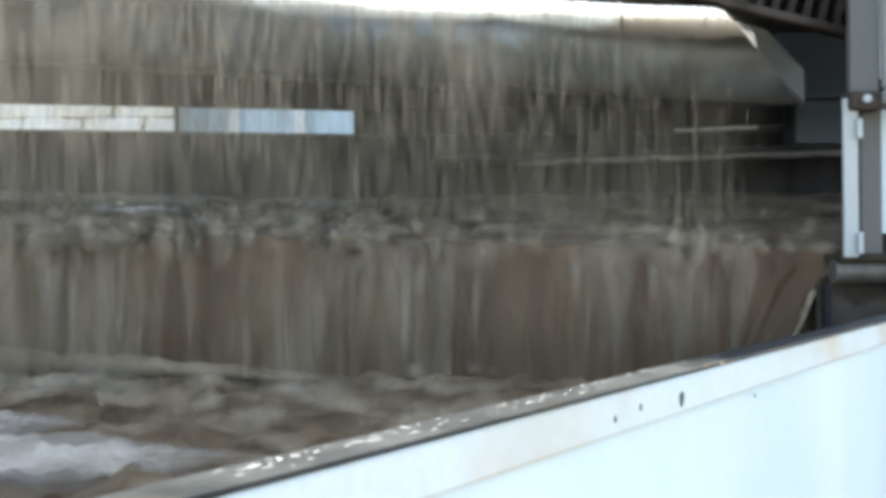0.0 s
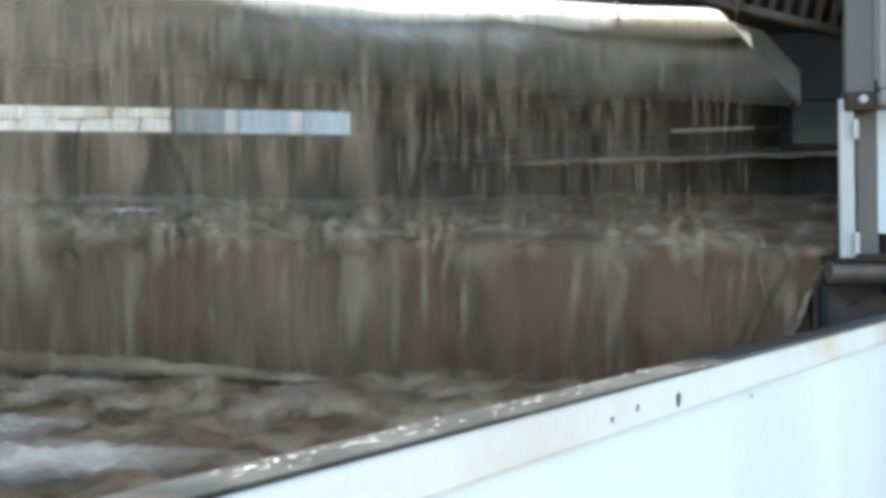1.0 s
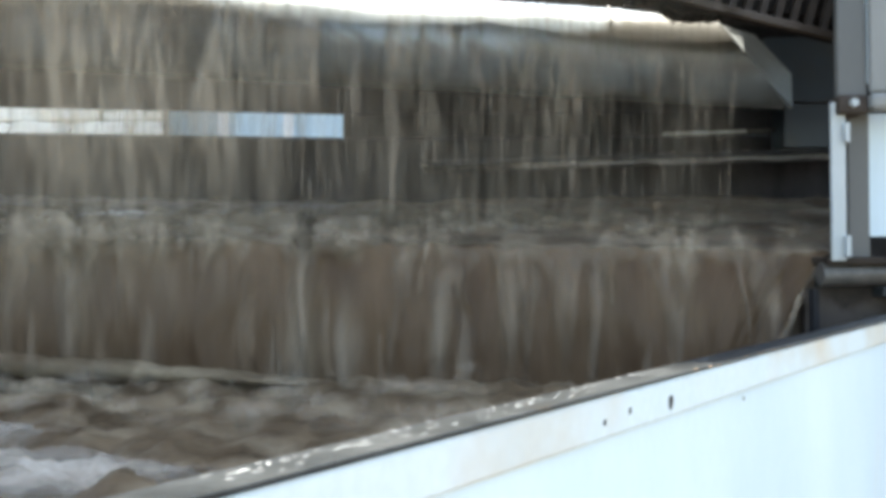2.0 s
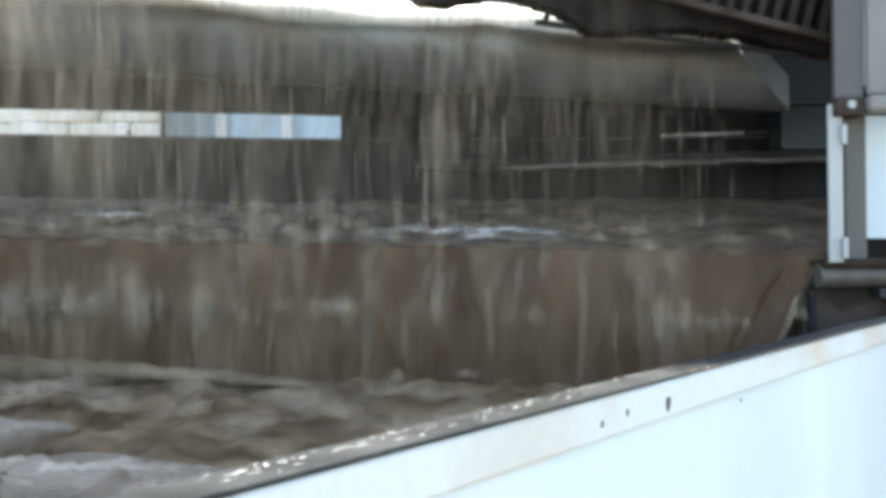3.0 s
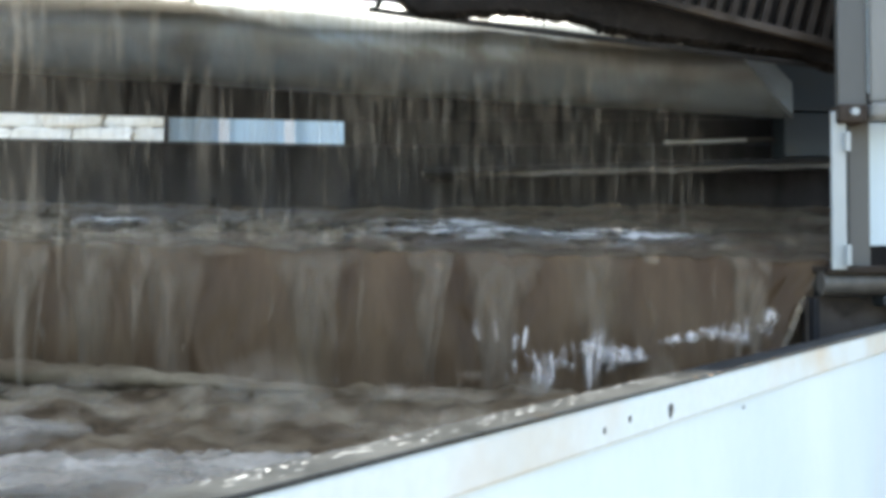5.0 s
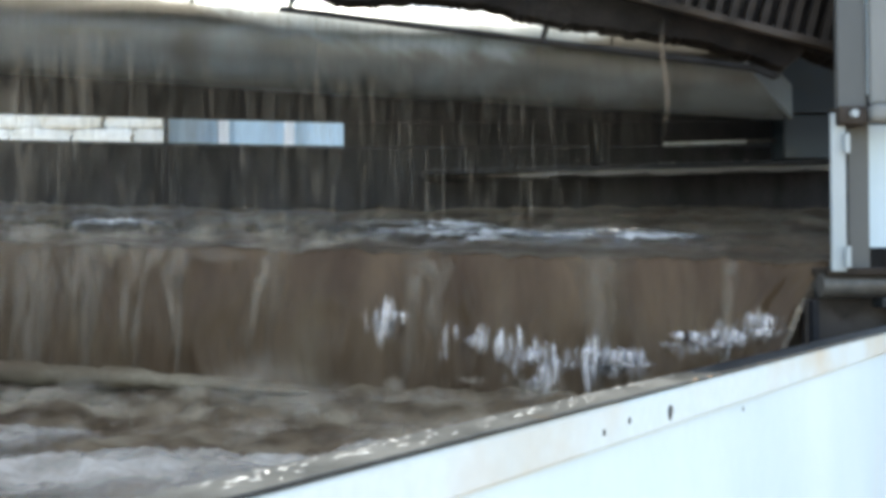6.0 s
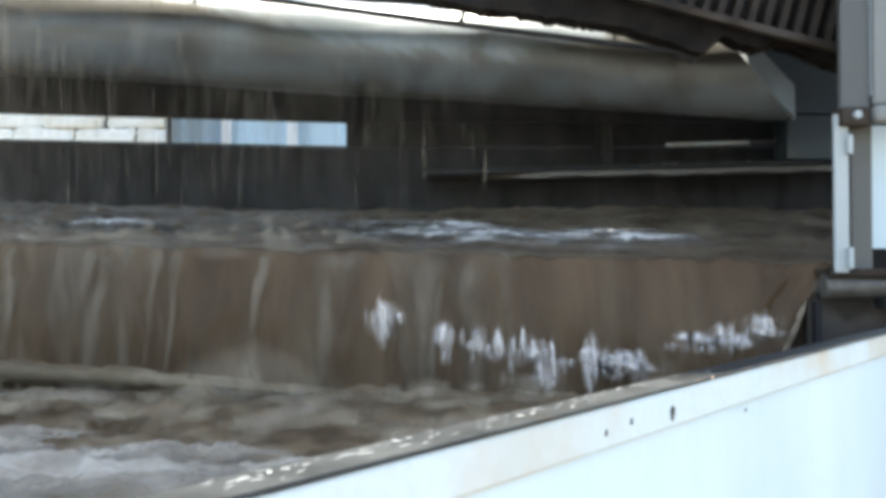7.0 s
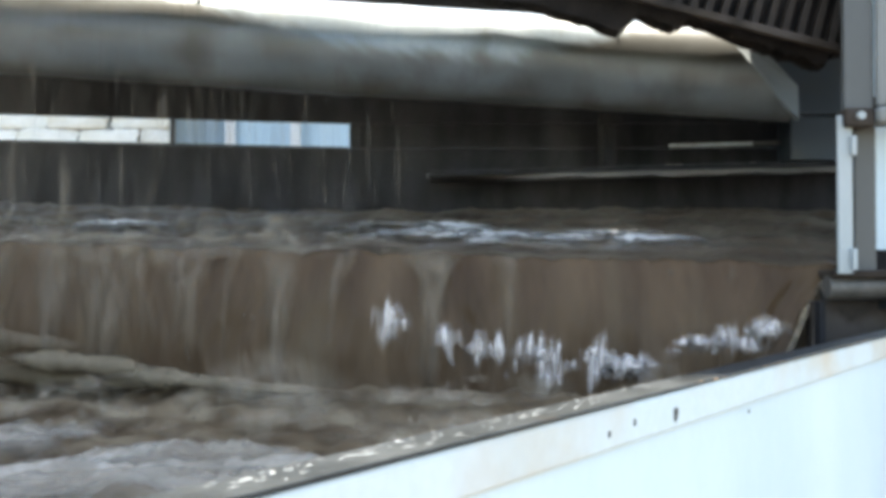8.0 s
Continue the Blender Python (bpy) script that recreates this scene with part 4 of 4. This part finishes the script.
def build_tongues():
    rnd = random.Random(9)
    plan = []
    for k in range(84):   # early and middle: all along the lip
        plan.append((rnd.uniform(-1.75, 1.05), rnd.uniform(-1.2, 4.6), rnd.uniform(0.7, 1.9)))
    for k in range(42):   # late: only where the curtain still falls
        plan.append((-1.7 + 1.9 * rnd.random() ** 1.3, rnd.uniform(4.2, 7.6), rnd.uniform(0.9, 2.0)))
    # broad ones late, and two narrow falls near the free edge at the start: x, start, seconds, width at the lip
    broad = ((-1.42, 7.2, 3.0, 0.30), (-1.10, 7.2, 3.0, 0.36), (-0.80, 7.2, 3.0, 0.34), (-0.52, 7.2, 3.0, 0.20), (-0.34, 7.2, 3.0, 0.13),
             (-0.05, 7.2, 3.0, 0.10), (0.86, -1.0, 2.0, 0.13), (1.07, 0.6, 1.6, 0.24), (-0.12, -1.0, 1.4, 0.17))
    plan += [b[:3] for b in broad]
    for k, (x, start, length) in enumerate(plan):
        wide = 0.05 + 0.28 * rnd.random() ** 1.6
        if k >= len(plan) - len(broad):
            wide = broad[k - len(plan)][3]
        ob = tongue(rnd, wide, wide * rnd.uniform(0.12, 0.35), rnd.uniform(0.34, 0.6), rnd.uniform(-0.07, 0.03), TONGUE)
        tagged(ob, "stream of muddy water hanging from the lip", "water", "streams on the waterfall")
        drift = rnd.uniform(-0.05, 0.03)
        rows = []
        for i in range(33):
            t = 0.25 * i
            out = soft(start - 0.25, start + 0.15, t) * (1 - soft(start + length - 0.2, start + length + 0.3, t))
            rows.append((t, pose(x + drift * (t - start), 3.27 - 0.075 * out, lip_z(x) - 0.02 * (1 - out) + 0.004 * math.sin(t * 9 + x * 7), 0, 1.5 * math.sin(t * 4 + x * 9), 0)))
        MOVES.append((ob, rows))


def build_surge():
    """A paler surge that pours over the lip and wanders towards the left."""
    rnd = random.Random(14)
    for k in range(9):
        t = 2.85 + 0.15 * k
        x = 0.30 - 0.26 * soft(3.0, 4.2, t)
        ob = strands("surge", rnd, 15, lambda r: r.gauss(0, 0.045), (-0.015, 0.015), 0.2, (0.014, 0.034), (0.14, 0.30), SURGE, 2.0, 6)
        tagged(ob, "pale surge of water pouring over the lip", "water", "surge over the lip", "stuff")
        MOVES.append((ob, [(0.0, pose(x, 3.45, 1.36)), (t, pose(x, 3.45, 1.36)), (t + 0.15, pose(x, 3.18, 1.38)), (t + 0.32, pose(x - 0.01, 3.09, 1.28)),
                           (t + 0.55, pose(x - 0.03, 3.06, 1.05)), (t + 0.75, pose(x - 0.04, 3.05, 0.6)), (8.0, pose(x - 0.04, 3.05, 0.6))]))


def build_splash():
    """Low spray that leaps from the tray, over the lip and from the pool where the water lands."""
    rnd = random.Random(31)
    for k in range(16):
        end = 1.2 if k % 2 else -0.2
        low = k >= 10   # hangs over the lip

        def xs(r, end=end):
            return -1.9 + (end + 1.9) * r.random() ** 1.2
        ob = strands("splash", rnd, 18 if k % 2 else 30, xs, (3.08, 3.20) if low else (3.20, 3.62), 0.03, (0.02, 0.06) if low else (0.03, 0.09), (0.06, 0.16) if low else (0.03, 0.09), HAZE, 3.0, 10 if low else 40)
        for v in ob.data.vertices:   # follow the slope of the tray
            v.co.z += lip_z(v.co.x) + (v.co.y - 3.19) * 0.245
        tagged(ob, "low muddy spray leaping from the tray", "spray", "spray over the tray", "stuff")
        rows = []
        for i in range(41):
            t = 0.2 * i
            calm = soft(2.4, 4.2, t) * 0.80 if low else soft(3.5, 7.0, t) * (0.055 if k % 2 else 0.03)
            rows.append((t, pose(0.02 * math.sin(t * 7 + k * 2), 0, 0.012 * math.sin(t * 11 + k * 1.7) - calm)))
        MOVES.append((ob, rows))
    for k in range(4):
        ob = strands("splash", rnd, 14, lambda r: -1.8 + 1.9 * r.random() ** 1.3, (2.5, 3.02), 0.05, (0.04, 0.12), (0.04, 0.12), HAZE, 3.0, 50)
        for v in ob.data.vertices:
            v.co.z += POOL_Z + 0.05 * soft(2.55, 3.1, v.co.y)
        tagged(ob, "muddy spray thrown up from the pool", "spray", "spray over the pool", "stuff")
        MOVES.append((ob, [(0.2 * i, pose(0.025 * math.sin(i * 1.3 + k * 2), 0, 0.016 * math.sin(i * 2.1 + k * 1.7))) for i in range(41)]))


def build_foot_mist():
    """Fine spray that hangs over the foot of the fall once the sheet has closed."""
    rnd = random.Random(58)
    for k in range(3):
        ob = strands("foot_mist", rnd, 11, lambda r: r.uniform(-0.7, 0.95), (2.98, 3.06), 0.16, (0.07, 0.2), (0.10, 0.20), HAZE, 2.0)
        tagged(ob, "fine grey spray hanging over the foot of the fall", "spray", "spray over the pool", "stuff")
        rows = []
        for i in range(41):
            t = 0.2 * i
            rows.append((t, pose(0.03 * math.sin(t * 2.2 + k * 2), 0, 1.085 - 0.42 * (1 - soft(2.6, 5.0, t)) + 0.02 * math.sin(t * 4.6 + k * 1.3))))
        MOVES.append((ob, rows))


def build_glint_froth():
    """Near-white froth strands that paint the glints low on the sheet once the curtain thins."""
    rnd = random.Random(77)
    for k in range(60):
        f = rnd.random() ** 0.9
        x = -0.22 + 1.27 * f
        zc = 1.378 - 0.100 * (1 - abs(f * 2 - 0.95)) + rnd.uniform(-1, 1) * (0.045 if x < 0.35 else 0.016) + 0.03 * soft(0.6, 1.1, x)
        if x < 0.5:
            clump = min(1.0, max(0.0, 0.5 + 0.9 * nz(x * 8, 4.2)))
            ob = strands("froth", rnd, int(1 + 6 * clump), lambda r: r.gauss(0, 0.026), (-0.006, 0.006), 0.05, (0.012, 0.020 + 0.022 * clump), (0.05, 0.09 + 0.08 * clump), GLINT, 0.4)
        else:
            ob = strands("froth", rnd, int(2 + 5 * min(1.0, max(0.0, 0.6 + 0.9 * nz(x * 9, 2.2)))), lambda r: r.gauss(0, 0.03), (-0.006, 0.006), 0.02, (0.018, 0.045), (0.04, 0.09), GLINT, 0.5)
        tagged(ob, "bright glints painted as froth on the muddy sheet", "froth", "froth on the waterfall", "stuff")
        start = 4.2 + rnd.uniform(0, 1.4) + (0.9 if x < 0.15 else 0)
        rows = []
        for i in range(33):
            t = i * 0.25
            out = soft(start - 0.4, start + 0.3, t) * (0.55 + 0.45 * math.sin(t * 6.1 + k * 1.7))
            rows.append((t, pose(x + 0.008 * math.sin(t * 5 + k), 3.165 + 0.10 * (1 - soft(start - 0.8, start - 0.3, t)) - 0.075 * out, zc + 0.014 * math.sin(t * 7 + k * 2.2), 0, 7 * math.sin(t * 4 + k), 0)))
        MOVES.append((ob, rows))


build_ground()
build_back_wall()
build_ledges()
build_outside()
build_sluice_wall()
build_channel()
build_apron()
build_fall()
build_edge_stream()
build_pool()
build_duct()
build_post()
build_screen()
build_scraper()
build_foam()
build_backwash()
build_apron_foam()
build_glint_froth()
build_foot_mist()
build_tongues()
build_splash()
build_surge()
build_curtain()


def motions():
    for ob, rows in MOVES:
        walk(ob, rows)


motions()
